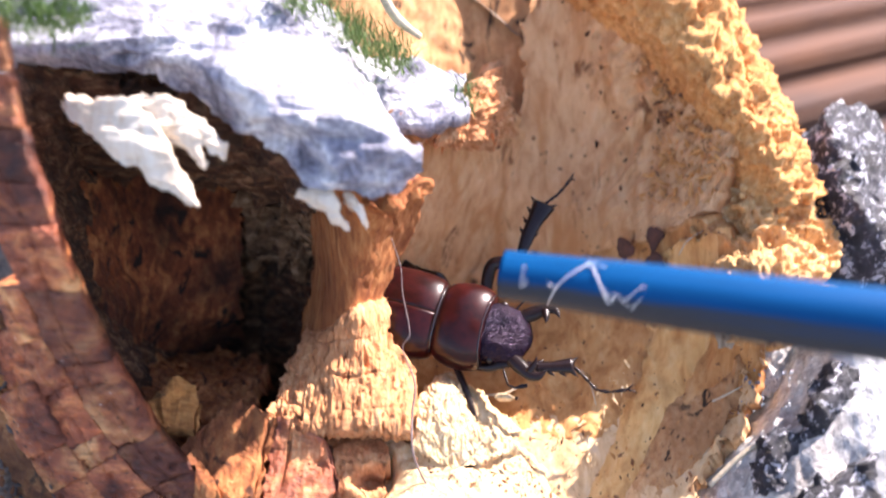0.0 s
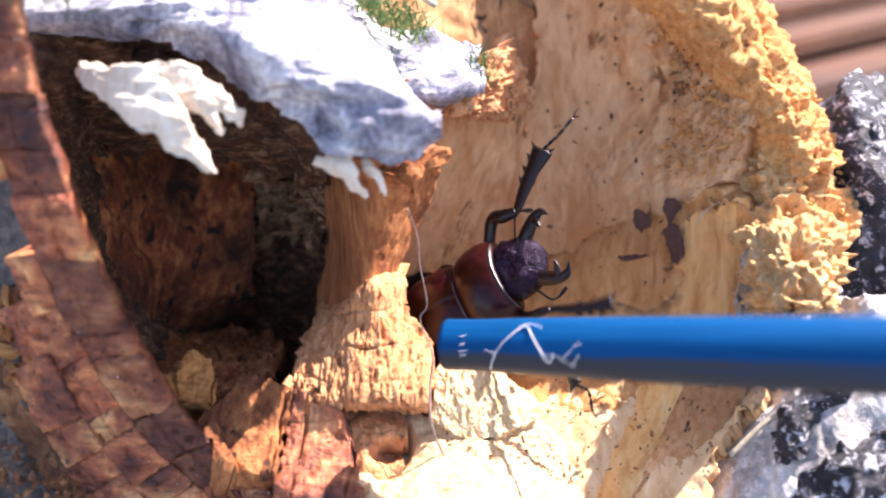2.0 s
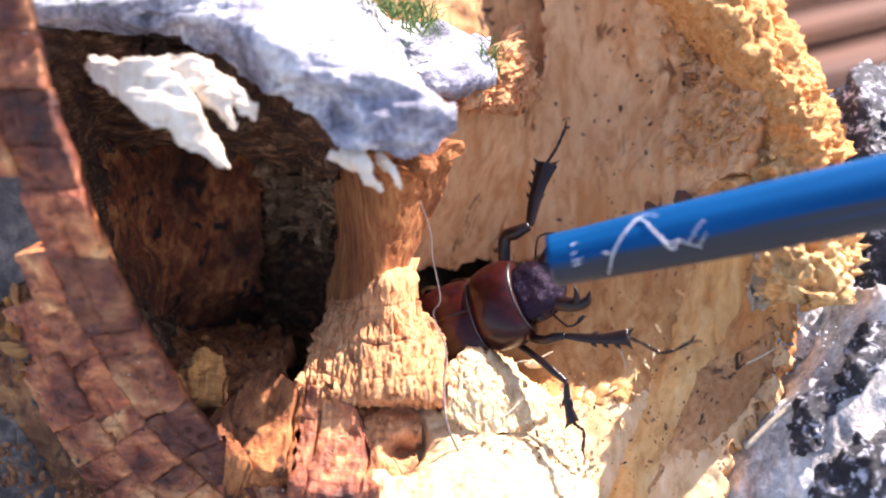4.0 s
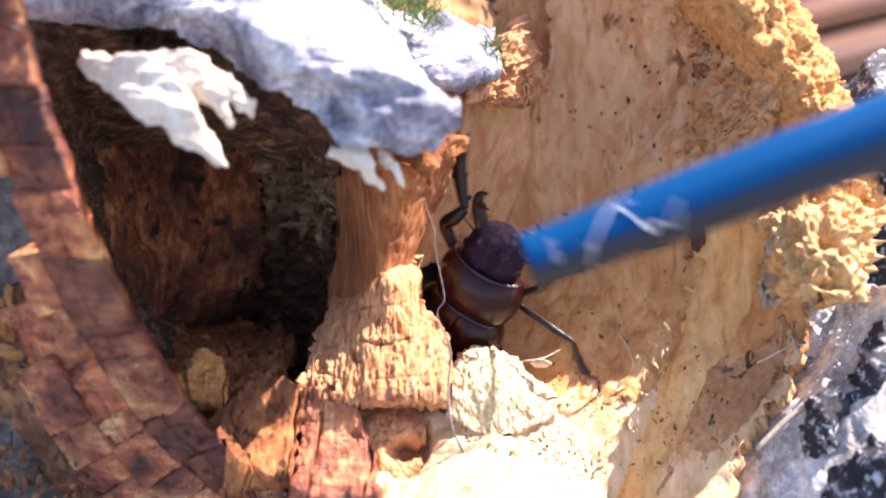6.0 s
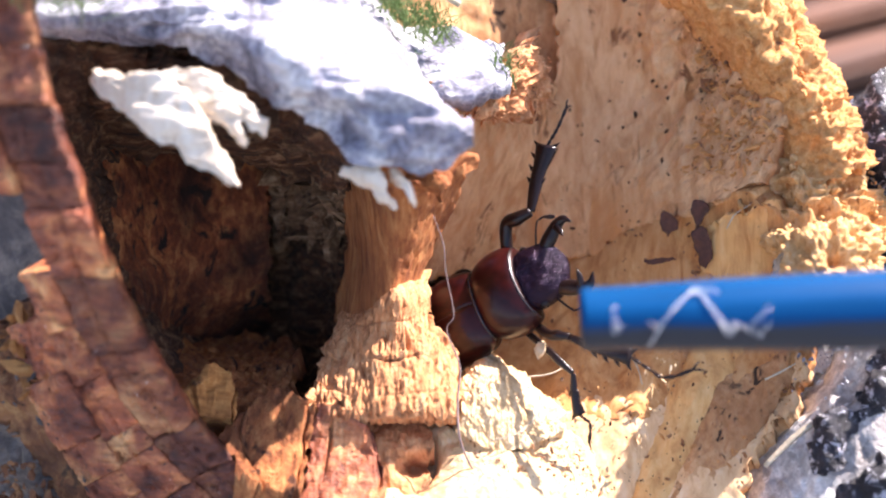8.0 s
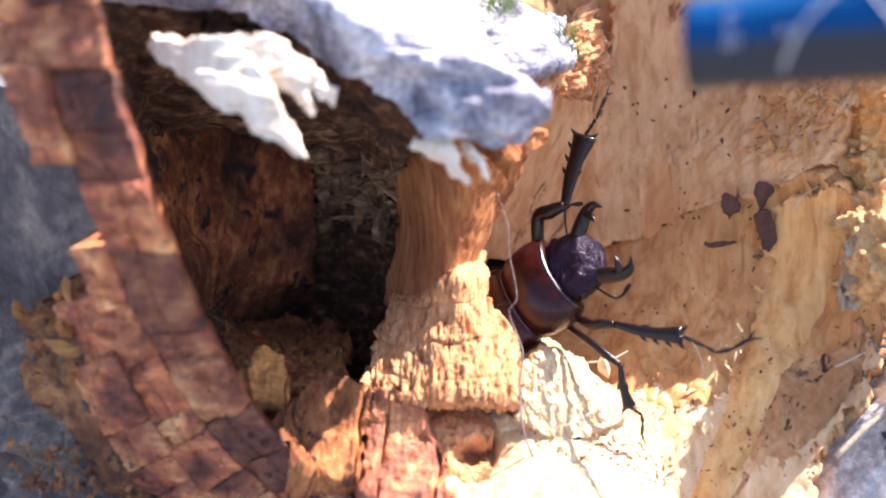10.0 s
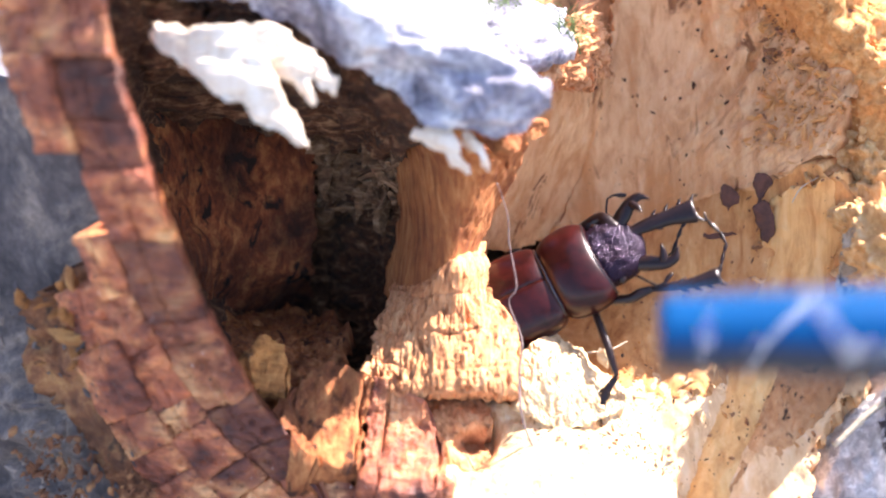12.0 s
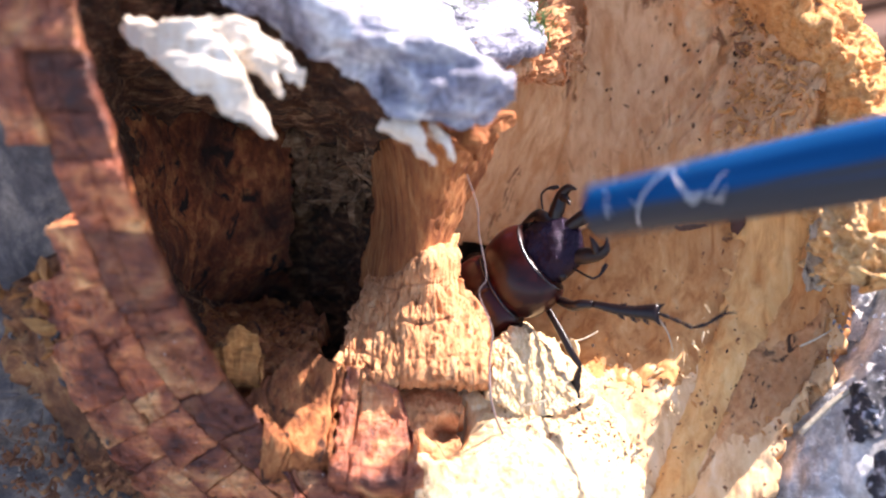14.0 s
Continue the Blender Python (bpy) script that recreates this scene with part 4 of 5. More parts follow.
crumbs("pale_litter", [[(-80.0, 139.0, -33.0), (-70.0, 138.0, -36.0), (-61.0, 137.0, -40.0)], [(-78.0, 141.0, -46.0), (-68.0, 140.0, -50.0), (-54.0, 139.0, -54.0)]], 240, (0.2, 0.7), SHELF, log, "brown crumbs of wood below the rings", 179, (1.5, 0.9, 0.6), -0.25)
crumbs("bed_frass", BED[:3], 260, (0.1, 0.45), BROWNROT, log, "brown frass on the tunnel floor", 175, (1.5, 0.7, 0.6), 0.3)
crumbs("wall_fluff", [r[2:] for r in WALL[1:4]], 260, (0.12, 0.5), CRUMB, log, "orange tufts of torn wood on the wall", 176, (0.6, 0.7, 1.5), 0.0)
crumbs("wall_rot", [r[2:] for r in WALL[1:4]], 140, (0.12, 0.45), BROWNROT, log, "brown rotten bits on the wall", 177, (0.6, 0.6, 1.6), 0.15)

sheet("amber_band", [
    [(38.6, 155.2, 1.2), (43.1, 150.2, 2.7), (47.7, 147.0, 3.5)],
    [(38.3, 155.5, -9.1), (43.3, 152.6, -8.0), (47.9, 148.7, -6.0)],
    [(34.0, 152.7, -20.2), (39.4, 150.8, -20.0), (44.6, 148.8, -18.8)],
    [(28.3, 148.2, -30.5), (32.7, 146.9, -30.3), (36.8, 145.4, -30.0)],
    [(22.2, 143.2, -41.8), (26.3, 142.0, -41.4), (29.8, 140.8, -40.3)],
    [(18.7, 138.5, -50.6), (22.4, 137.8, -50.4), (25.6, 137.2, -50.2)]], 130, 60, BAND, log, lambda p, u, v: 0.3 * fbm(p, 6, 3, 191) + 0.05 * fbm(p, 1.2, 3, 192, (0.6, 1, 2)) - 2.0 * np.exp(-np.minimum(v, 1 - v) * 7) - 1.2 * np.exp(-u * 9) + 0.25 * fbm(p, 2.5, 4, 194), 4, 2.6, 193, "smooth amber band of wood in the tunnel's mouth")

sheet("pale_flake", [
    [(46.5, 145.2, -5.9), (48.0, 143.6, -5.0), (49.9, 143.4, -6.1)],
    [(45.4, 144.6, -11.0), (47.2, 143.2, -10.4), (49.6, 143.0, -10.6)],
    [(45.6, 144.2, -16.0), (46.7, 143.2, -16.2), (48.4, 143.0, -15.3)]], 40, 24, FLAKE, log, lambda p, u, v: 0.3 * fbm(p, 1.6, 4, 195), 1.2, 0.9, 196, "whitish flake stuck on the broken edge")


RIDGE = [
    [(-8.1, 141.0, 22.5), (0.1, 147.0, 22.7), (5.5, 150.0, 26.4), (9.8, 158.0, 33.8)],
    [(-5.0, 142.0, 20.0), (1.1, 146.0, 20.4), (7.4, 152.0, 23.3), (12.6, 160.0, 26.7)],
    [(-1.8, 146.0, 16.6), (3.1, 150.0, 17.0), (9.1, 157.0, 18.4), (12.8, 163.0, 21.7)]]
sheet("torn_ridge", RIDGE, 90, 120, LOWER, log, lambda p, u, v: 1.1 * fbm(np.stack([p[..., 0] * 0.6 - p[..., 2] * 0.8, p[..., 1], p[..., 0] * 0.8 + p[..., 2] * 0.6], -1), 2.4, 4, 221, (0.5, 1, 2.4), 0.6) + 0.5 * billow(p, 2.2, 222) - 1.2 * np.clip(fbm(p, 2.6, 3, 223) - 0.2, 0, 1), 4, 1.4, 224, "splintery orange ridge beside the tunnel wall")
crumbs("ridge_litter", RIDGE, 160, (0.15, 0.7), LOWER, log, "orange splinters on the ridge", 225, (0.6, 0.7, 1.7), 0.1)
TORN = [[WALL[1][2], WALL[1][3]], [WALL[2][2], WALL[2][3]], [WALL[3][2], WALL[3][3]]]
crumbs("fibre_litter", TORN, 420, (0.15, 0.9), CRUMB, log, "torn orange fibres on the tunnel wall", 226, (0.55, 0.6, 1.8), 0.0)
crumbs("rot_litter", TORN[:2], 130, (0.15, 0.8), BROWNROT, log, "red-brown rotten bits in the tunnel wall", 227, (0.6, 0.6, 1.8), 0.0)
crumbs("shred_litter", [
    [(25.8, 150.0, -21.8), (31.4, 149.0, -19.9)],
    [(25.3, 147.0, -28.6), (29.1, 146.0, -27.5)],
    [(19.4, 142.0, -36.3), (23.4, 142.0, -36.3)]], 40, (0.1, 0.55), PALE, log, "pale shreds of wood on the tunnel floor", 228, (2.2, 0.5, 0.6), 0.4)
crumbs("speck_litter", [
    [(12.0, 148.0, -25.0), (34.8, 148.0, -20.7)],
    [(14.4, 143.0, -33.8), (39.1, 143.0, -27.9)],
    [(16.0, 139.0, -41.4), (31.1, 138.0, -40.5)]], 90, (0.07, 0.3), HOLLOW, log, "dark crumbs on the pale tunnel mouth", 229, (1.4, 0.7, 0.6), 0.6)


# ---- small growth and litter ----
MOSS = plain("moss_green", (0.12, 0.19, 0.055), 0.8, vary=0.6, scale=900)
ROOT = plain("root_grey", (0.20, 0.15, 0.14), 0.8, vary=0.3, scale=1200)
STRAW = plain("dry_straw", (0.50, 0.42, 0.30), 0.8, vary=0.3, scale=1200)


def sweep(points, radii, sides=8, flat=1.0, n=None, up=(0, 0, 1)):
    """A tapered round or flattened rod along a smooth curve: its points and faces."""
    n = n or len(points) * 5
    c = spline(points, n)
    r = np.interp(np.linspace(0, 1, n), np.linspace(0, 1, len(radii)), radii)
    t = np.gradient(c, axis=0)
    t /= np.linalg.norm(t, axis=1, keepdims=True) + 1e-9
    s = np.cross(t, np.array(up, float))
    s /= np.linalg.norm(s, axis=1, keepdims=True) + 1e-9
    w = np.cross(s, t)
    a = np.linspace(0, 2 * math.pi, sides, endpoint=False)
    v = c[:, None] + r[:, None, None] * (np.cos(a)[None, :, None] * s[:, None] + flat * np.sin(a)[None, :, None] * w[:, None])
    f = [(i * sides + k, i * sides + (k + 1) % sides, (i + 1) * sides + (k + 1) % sides, (i + 1) * sides + k) for i in range(n - 1) for k in range(sides)]
    f += [tuple(range(sides))[::-1], tuple((n - 1) * sides + k for k in range(sides))]
    return v.reshape(-1, 3), f


def joined(pieces):
    verts, faces, off = [], [], 0
    for v, f in pieces:
        verts.append(np.asarray(v))
        faces += [tuple(k + off for k in q) for q in f]
        off += len(v)
    return np.concatenate(verts), faces


def in_log(ob):
    ob.matrix_world = BASE @ Matrix.Translation(ORIGIN / 1000)
    return ob


def moss(name, net, count, length, seed, label):
    rng = np.random.default_rng(seed)
    g = spline(np.asarray(net, float), 40)
    g = np.swapaxes(spline(np.swapaxes(g, 0, 1), 40), 0, 1)
    out = []
    for _ in range(count):
        p = g[rng.integers(40), rng.integers(40)] + rng.normal(0, 0.8, 3)
        d = np.array((rng.normal(0, 0.9), rng.normal(-0.5, 0.6), rng.normal(0.7, 0.5)))
        e = p + d / np.linalg.norm(d) * length * rng.uniform(0.4, 1.2)
        m = (p + e) / 2 + rng.normal(0, 0.35, 3)
        out.append(sweep([p, m, e], (0.13, 0.11, 0.03), 4, 0.5, 5))
    v, f = joined(out)
    return in_log(tagged(link_mesh(name, v, f, MOSS, smooth=False), label, "moss", kind="stuff"))


moss("moss_tuft", [[(-60.1, 113.0, 27.8), (-52.8, 113.0, 27.1), (-47.1, 115.0, 29.0)], [(-61.7, 116.0, 33.0), (-54.2, 116.0, 33.0), (-49.1, 118.0, 33.6)]], 420, 5.0, 201, "green moss tuft growing on the bark flap")
moss("moss_patch", [[(-14.1, 133.0, 31.9), (-10.0, 136.0, 27.7), (-5.3, 140.0, 28.1)], [(-20.0, 138.0, 38.4), (-13.2, 142.0, 36.8), (-6.0, 146.0, 33.1)]], 480, 3.4, 202, "green moss patch on the back of the bark")
moss("moss_sprig", [[(2.9, 146.0, 24.6), (4.8, 146.0, 23.2)], [(2.5, 148.0, 27.8), (4.9, 148.0, 26.4)]], 60, 3.0, 203, "little yellow-green moss sprig on bark")
moss("moss_fringe", [[(-26.0, 128.0, 36.9), (-20.5, 130.0, 34.5)], [(-25.4, 134.0, 40.8), (-18.8, 136.0, 37.8)]], 160, 3.6, 204, "thin moss fringe along the bark")
v, f = sweep([(-8.2, 138.0, 1.9), (-6.7, 138.0, -2.7), (-6.4, 138.5, -6.9), (-5.3, 139.0, -13.3), (-6.4, 139.0, -15.8), (-4.5, 139.0, -21.3), (-4.9, 138.5, -26.3), (-4.7, 137.5, -32.0), (-2.8, 140.0, -37.4), (-0.6, 140.5, -40.6), (-0.3, 139.0, -44.5)], (0.06, 0.08, 0.09, 0.11, 0.08, 0.15, 0.18, 0.18, 0.15, 0.15, 0.12), 7, 1, 90, (0, 1, 0.2))
in_log(tagged(link_mesh("rootlet", v, f, ROOT), "thin grey rootlet dangling over the pillar", "root"))
v, f = sweep([(-10.1, 140.0, 42.1), (-8.6, 141.0, 38.8), (-6.6, 142.0, 36.6), (-3.6, 143.0, 34.6)], (0.9, 0.8, 0.75, 0.5), 8, 1, 24, (0, 1, 0.2))
in_log(tagged(link_mesh("twig", v, f, STRAW), "short pale broken twig on the log", "twig"))


def flake(points, width, seed, material, label, name="bark_flake"):
    c = spline(points, 16)
    net = [[c[i] + np.array((0.5, -0.2, 0.8)) * width * k * math.sin(math.pi * (0.12 + 0.76 * i / 15)) for k in (-1, 0, 1)] for i in range(16)]
    v, f = sheet_arrays(net, 28, 14, lambda p, u, v: 0.25 * fbm(p, 1.5, 3, seed), 0.4, 0.7, seed)
    in_log(tagged(link_mesh(name, v, f.tolist(), material), label, "bark flake"))


BROWN = plain("brown_flake", (0.085, 0.028, 0.014), 0.7, vary=0.4, scale=900, relief=0.3)
flake([(31.6, 158.0, 2.3), (33.0, 158.0, 0.0), (33.4, 158.0, -2.2)], 1.6, 211, BROWN, "small brown flake stuck to the tunnel floor")
flake([(36.2, 156.0, 3.2), (37.9, 156.0, 1.2), (37.6, 156.0, -1.0)], 1.8, 212, BROWN, "small brown flake stuck to the tunnel floor")
flake([(36.8, 156.0, -1.4), (38.0, 156.0, -3.8), (39.2, 155.5, -6.7)], 2.2, 213, BROWN, "small brown flake stuck to the tunnel floor")
flake([(28.3, 158.5, -6.5), (30.9, 158.0, -7.0), (33.8, 158.0, -6.3)], 0.7, 214, BROWN, "small brown flake stuck to the tunnel floor")

# short straws and root hairs lying about the tunnel's mouth
for points, r in (
        ([(44.0, 143.0, -24.9), (46.2, 142.5, -23.7), (48.4, 142.0, -22.3)], 0.16),
        ([(6.9, 149.0, -24.9), (10.6, 149.0, -24.5), (13.7, 150.0, -23.3)], 0.12),
        ([(40.7, 151.0, -1.0), (42.1, 151.0, 1.3), (44.4, 150.0, 3.0)], 0.1),
        ([(24.1, 153.0, -21.1), (25.7, 152.0, -23.8), (26.4, 151.0, -26.9)], 0.12),
        ([(0.3, 141.0, -33.4), (4.7, 141.5, -32.3), (8.2, 144.0, -29.8)], 0.1),
        ([(42.0, 138.0, -37.3), (47.8, 138.0, -32.0), (53.6, 137.0, -28.7)], 0.45)):
    v, f = sweep(points, (r, r * 1.2, r * 0.6), 6, 1, 16, (0, 1, 0.2))
    in_log(tagged(link_mesh("straw", v, f, STRAW), "short dry straw fibre lying on the rotten wood", "straw", "straws on the log"))

# ---- the beetle: x ahead, y to its left, z up, in millimetres round its thorax ----
CHITIN = plain("red_chitin", (0.022, 0.0028, 0.0024), 0.3, vary=0.7, scale=300, relief=0.1, coat=0.1, spec=0.24)
BLACK = plain("black_chitin", (0.013, 0.006, 0.005), 0.28, vary=0.4, scale=1500, relief=0.2, coat=0.1, spec=0.28)
RIM = plain("polished_chitin", (0.02, 0.014, 0.015), 0.2, vary=0.2, scale=900, coat=0.3, spec=0.5)
HEAD = plain("pitted_chitin", (0.008, 0.003, 0.007), 0.16, vary=0.6, scale=1900, relief=0.8, coat=0.0, spec=0.3)
HEAD.node_tree.nodes["Principled BSDF"].inputs["Specular Tint"].default_value = (0.8, 0.64, 1.0, 1)
ZERO = (0, 0, 0)


def loft(stations, sides=28, y0=-1.0, y1=1.0, power=0.75, n=30):
    """A shell along x: stations (x, half width, rise, sink); y0..y1 picks the part across."""
    s = spline(stations, n)
    a = np.linspace(math.pi * (1 - y0) / 2, math.pi * (1 - y1) / 2, sides)
    top, low = [], []
    for x, w, up, down in s:
        y = np.cos(a)
        z = np.abs(np.sin(a)) ** power
        top.append(np.stack([np.full(sides, x), y * w, z * up], 1))
        low.append(np.stack([np.full(sides, x), y * w, -z * down], 1)[::-1])
    ring = np.concatenate([np.array(top), np.array(low)], 1)
    m = 2 * sides
    f = [(i * m + k, i * m + (k + 1) % m, (i + 1) * m + (k + 1) % m, (i + 1) * m + k) for i in range(n - 1) for k in range(m)]
    f += [tuple(range(m))[::-1], tuple((n - 1) * m + k for k in range(m))]
    return ring.reshape(-1, 3), f


def bit(name, vf, material, parent, label="", smooth=True):
    return link_mesh(name, vf[0], vf[1], material, parent, label, smooth, ZERO)


beetle = tagged(new("stag_beetle"), "glossy dark red-brown stag beetle with short toothed mandibles", "beetle")
for side in (1, -1):
    st = [(-4.3, 5.4, 3.2, 2.2), (-5.2, 6.9, 4.2, 2.6), (-8, 7.6, 5.0, 2.8), (-13, 7.8, 5.2, 2.8), (-20, 7.0, 4.6, 2.6), (-26, 4.6, 3.0, 2.0), (-29.6, 1.0, 0.7, 0.6)]
    v, f = loft(st, 22, 0.0, 1.0)
    v = v * np.array((1, side, 1)) + np.array((0, 0.04 * side, 0))
    bit("wing_case", (v, f), CHITIN, beetle, "glossy dark red wing case")
bit("waist", loft([(-5.6, 6.2, 4.0, 2.4), (-5.0, 6.0, 3.8, 2.4), (-4.2, 5.8, 3.6, 2.2)], 30, n=8), BLACK, beetle, "black groove behind the shield")
bit("abdomen", loft([(-3.5, 5.2, 1.2, 3.0), (-12, 6.9, 1.5, 3.6), (-22, 5.5, 1.2, 3.0), (-28, 0.8, 0.4, 0.6)]), BLACK, beetle)


def shield(v):
    """The thorax is hollowed in front and bulges behind."""
    v = v.copy()
    v[:, 0] += 0.020 * v[:, 1] ** 2 * np.clip((v[:, 0] + 1) / 5, 0, 1) - 0.2
    return v


v, f = loft([(-4.6, 5.2, 3.3, 2.2), (-4.3, 6.0, 4.1, 2.6), (-3.0, 7.0, 4.9, 3.0), (-0.5, 7.6, 5.2, 3.2), (1.6, 7.5, 4.9, 3.1), (3.2, 6.7, 4.3, 2.8), (3.7, 6.1, 3.7, 2.2)], 34)
pron = bit("thorax", (shield(v), f), CHITIN, beetle, "dark red thorax shield")
for x, w, h, r in ((-4.5, 6.2, 4.15, 0.3), (3.5, 6.5, 4.05, 0.2)):
    a = np.linspace(0.06, math.pi - 0.06, 30)
    arc = np.stack([np.full(30, x), np.cos(a) * w, np.sin(a) ** 0.75 * h], 1)
    bit("rim", sweep(shield(arc), (r * 0.6, r, r * 0.6), 10, 1, 44, (1, 0, 0)), RIM, pron, "shiny black rim of the shield")
v, f = loft([(2.6, 4.8, 3.0, 2.4), (4.2, 5.2, 3.5, 2.6), (6.4, 5.2, 3.3, 2.6), (8.2, 4.9, 2.7, 2.4), (9.6, 4.3, 2.0, 1.8), (10.6, 3.2, 1.3, 1.2), (11.3, 1.8, 0.8, 0.8), (11.7, 0.8, 0.4, 0.5)], 60, n=80)
v[:, 2] += np.where(v[:, 2] > 0, 0.15 * fbm(v, 0.8, 4, 301, gain=0.7) - 0.5 * np.exp(-((v[:, 0] - 6.2) / 1.6) ** 2 - (v[:, 1] / 1.5) ** 2) + 0.4 * np.exp(-((v[:, 0] - 7.2) / 1.2) ** 2 - ((np.abs(v[:, 1]) - 2.6) / 0.9) ** 2), 0)
head = bit("head", (v, f), HEAD, beetle, "pitted blackish head with a violet sheen")
for side in (1, -1):
    bit("eye", lump_arrays(np.random.default_rng(3), (5.6, 4.9 * side, 0.9), 0.9, rough=0.02), BLACK, head)
    jaw = sweep([(8.6, 3.4 * side, 0.5), (10.6, 4.6 * side, 0.8), (12.6, 5.8 * side, 1.2), (14.3, 5.9 * side, 1.6), (15.5, 4.6 * side, 2.0)], (1.2, 1.35, 1.05, 0.75, 0.08), 12, 0.7, 26)
    tooth = sweep([(12.6, 5.6 * side, 1.4), (13.2, 4.2 * side, 2.0), (13.4, 3.0 * side, 2.5)], (0.8, 0.55, 0.06), 8, 0.8, 10)
    bit("mandible", joined([jaw, tooth]), BLACK, beetle, "black hooked mandible with an inner tooth")
    ant = joined([sweep([(7.6, 4.8 * side, 0.2), (9.0, 7.2 * side, 0.9), (9.8, 8.4 * side, 1.0)], (0.2, 0.18, 0.18), 6, 1, 12),
                  sweep([(9.8, 8.4 * side, 1.0), (11.0, 8.5 * side, 0.9), (12.0, 8.0 * side, 0.7), (12.8, 7.6 * side, 0.6)], (0.18, 0.2, 0.42, 0.3), 6, 0.6, 16)])
    bit("antenna", ant, BLACK, beetle)


def leg(side, hip, elbow, knee, ankle, bend, toe, thick, teeth):
    """Thigh under the beetle, shin and foot under the thigh; the thigh turns about the hip."""
    h = np.array(hip) * (1, side, 1)
    o, k, a, m, e = (np.array(p) * (1, side, 1) - h for p in (elbow, knee, ankle, bend, toe))
    thigh = bit("leg", sweep([(0, 0, 0), o, (o + k) / 2 + (0, 0, 0.3), k], (thick * 0.75, thick * 0.85, thick * 0.9, thick * 0.62), 12, 0.8, 26), BLACK, beetle, "glossy dark red-brown leg")
    thigh.location = Vector(h) / 1000
    d = (a - k) / np.linalg.norm(a - k)
    w = np.cross(d, (0, 0, 1)) * -side
    mid = (k + a) / 2 + w * 0.35
    bit("shin", sweep([k, mid, a], (thick * 0.55, thick * 0.85, thick * 1.0, thick * 1.5), 12, 0.5, 22, (0.1, 0, 1)), BLACK, thigh, "black spiny shin")
    for s in (1, -1):  # larger teeth on the outer edge, a fork at the end
        for q in np.linspace(0.42, 0.97, teeth if s > 0 else max(1, teeth // 2)):
            b = k * (1 - q) + a * q + w * 0.35 * math.sin(math.pi * q)
            reach = thick * (0.9 + 0.8 * q) * (1 if s > 0 else 0.8)
            bit("spine", sweep([b, b + w * s * reach * 0.7 + d * 0.35, b + w * s * reach * 1.2 + d * 1.2], (0.55, 0.42, 0.04), 7, 0.7, 8), BLACK, thigh)
    pieces = []
    c = spline([a, (a + m) / 2, m, e], 6)
    for i in range(5):
        pieces.append(sweep([c[i], c[i] * 0.4 + c[i + 1] * 0.6, c[i + 1]], (0.16, 0.34, 0.26), 8, 1, 8))
    g = (c[5] - c[4]) / np.linalg.norm(c[5] - c[4])
    for s in (1, -1):
        pieces.append(sweep([c[5], c[5] + g * 0.9 + np.array((0.2, 0.5 * s, 0.1)), c[5] + g * 1.3 + np.array((0.2, 0.9 * s, -0.5))], (0.2, 0.15, 0.03), 6, 1, 8))
    pv, pf = joined(pieces)
    toes = bit("foot", (pv - a, pf), BLACK, thigh)
    toes.location = Vector(a) / 1000
    return thigh, toes


FRONT_L, FOOT_F_L = leg(1, (1.5, 6.0, -1.0), (4.2, 10.8, 0.6), (9.3, 10.6, 0.8), (16.4, 19.6, 0.6), (19.4, 21.8, 0.2), (21.6, 24.6, -0.8), 1.4, 4)
FRONT_R, FOOT_F_R = leg(-1, (1.5, 6.0, -1.2), (3.4, 9.6, -0.2), (6.4, 12.0, 0.0), (13.2, 19.8, -0.8), (16.0, 25.2, -1.4), (20.2, 26.2, -1.5), 0.95, 4)
MID_L, FOOT_M_L = leg(1, (-5.0, 6.0, -1.8), (-7.0, 8.0, -1.2), (-9.0, 8.6, -1.2), (-15.0, 9.2, -2.4), (-18.0, 9.1, -3.0), (-21.0, 9.0, -3.6), 0.9, 2)
MID_R, FOOT_M_R = leg(-1, (-0.5, 6.4, -1.8), (2.2, 11.5, -1.2), (4.4, 16.6, -1.8), (2.0, 22.4, -3.4), (2.8, 24.4, -4.2), (1.0, 26.4, -5.4), 0.75, 2)
HIND_L, FOOT_H_L = leg(1, (-9.0, 5.6, -2.0), (-11.5, 7.4, -2.0), (-14.0, 8.2, -2.0), (-20.0, 8.0, -3.0), (-23.0, 7.3, -3.5), (-26.0, 6.5, -4.0), 0.8, 2)
HIND_R, FOOT_H_R = leg(-1, (-9.0, 5.6, -2.0), (-11.0, 8.6, -2.0), (-13.0, 11.0, -2.0), (-18.0, 14.5, -4.0), (-21.0, 15.8, -5.0), (-24.0, 17.0, -6.0), 0.8, 2)

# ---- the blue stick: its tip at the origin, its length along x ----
def reflection_plastic(name, blue, grey):
    """Blue plastic, streaked along x, its underside's grey reflection painted into the colour."""
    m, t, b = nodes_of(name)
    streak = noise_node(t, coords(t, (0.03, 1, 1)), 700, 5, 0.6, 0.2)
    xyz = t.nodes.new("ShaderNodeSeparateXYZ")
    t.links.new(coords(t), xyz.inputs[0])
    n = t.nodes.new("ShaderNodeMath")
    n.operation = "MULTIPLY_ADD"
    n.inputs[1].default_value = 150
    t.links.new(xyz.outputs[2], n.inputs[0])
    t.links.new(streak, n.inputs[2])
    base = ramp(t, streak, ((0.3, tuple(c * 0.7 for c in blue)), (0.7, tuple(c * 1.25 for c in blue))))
    # Grey fades in low on z, standing in for the underside's reflection.
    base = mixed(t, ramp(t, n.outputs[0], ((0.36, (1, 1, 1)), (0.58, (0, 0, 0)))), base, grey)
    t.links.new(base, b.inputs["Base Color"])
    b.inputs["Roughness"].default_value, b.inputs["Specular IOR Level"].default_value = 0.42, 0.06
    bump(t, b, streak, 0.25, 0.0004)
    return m


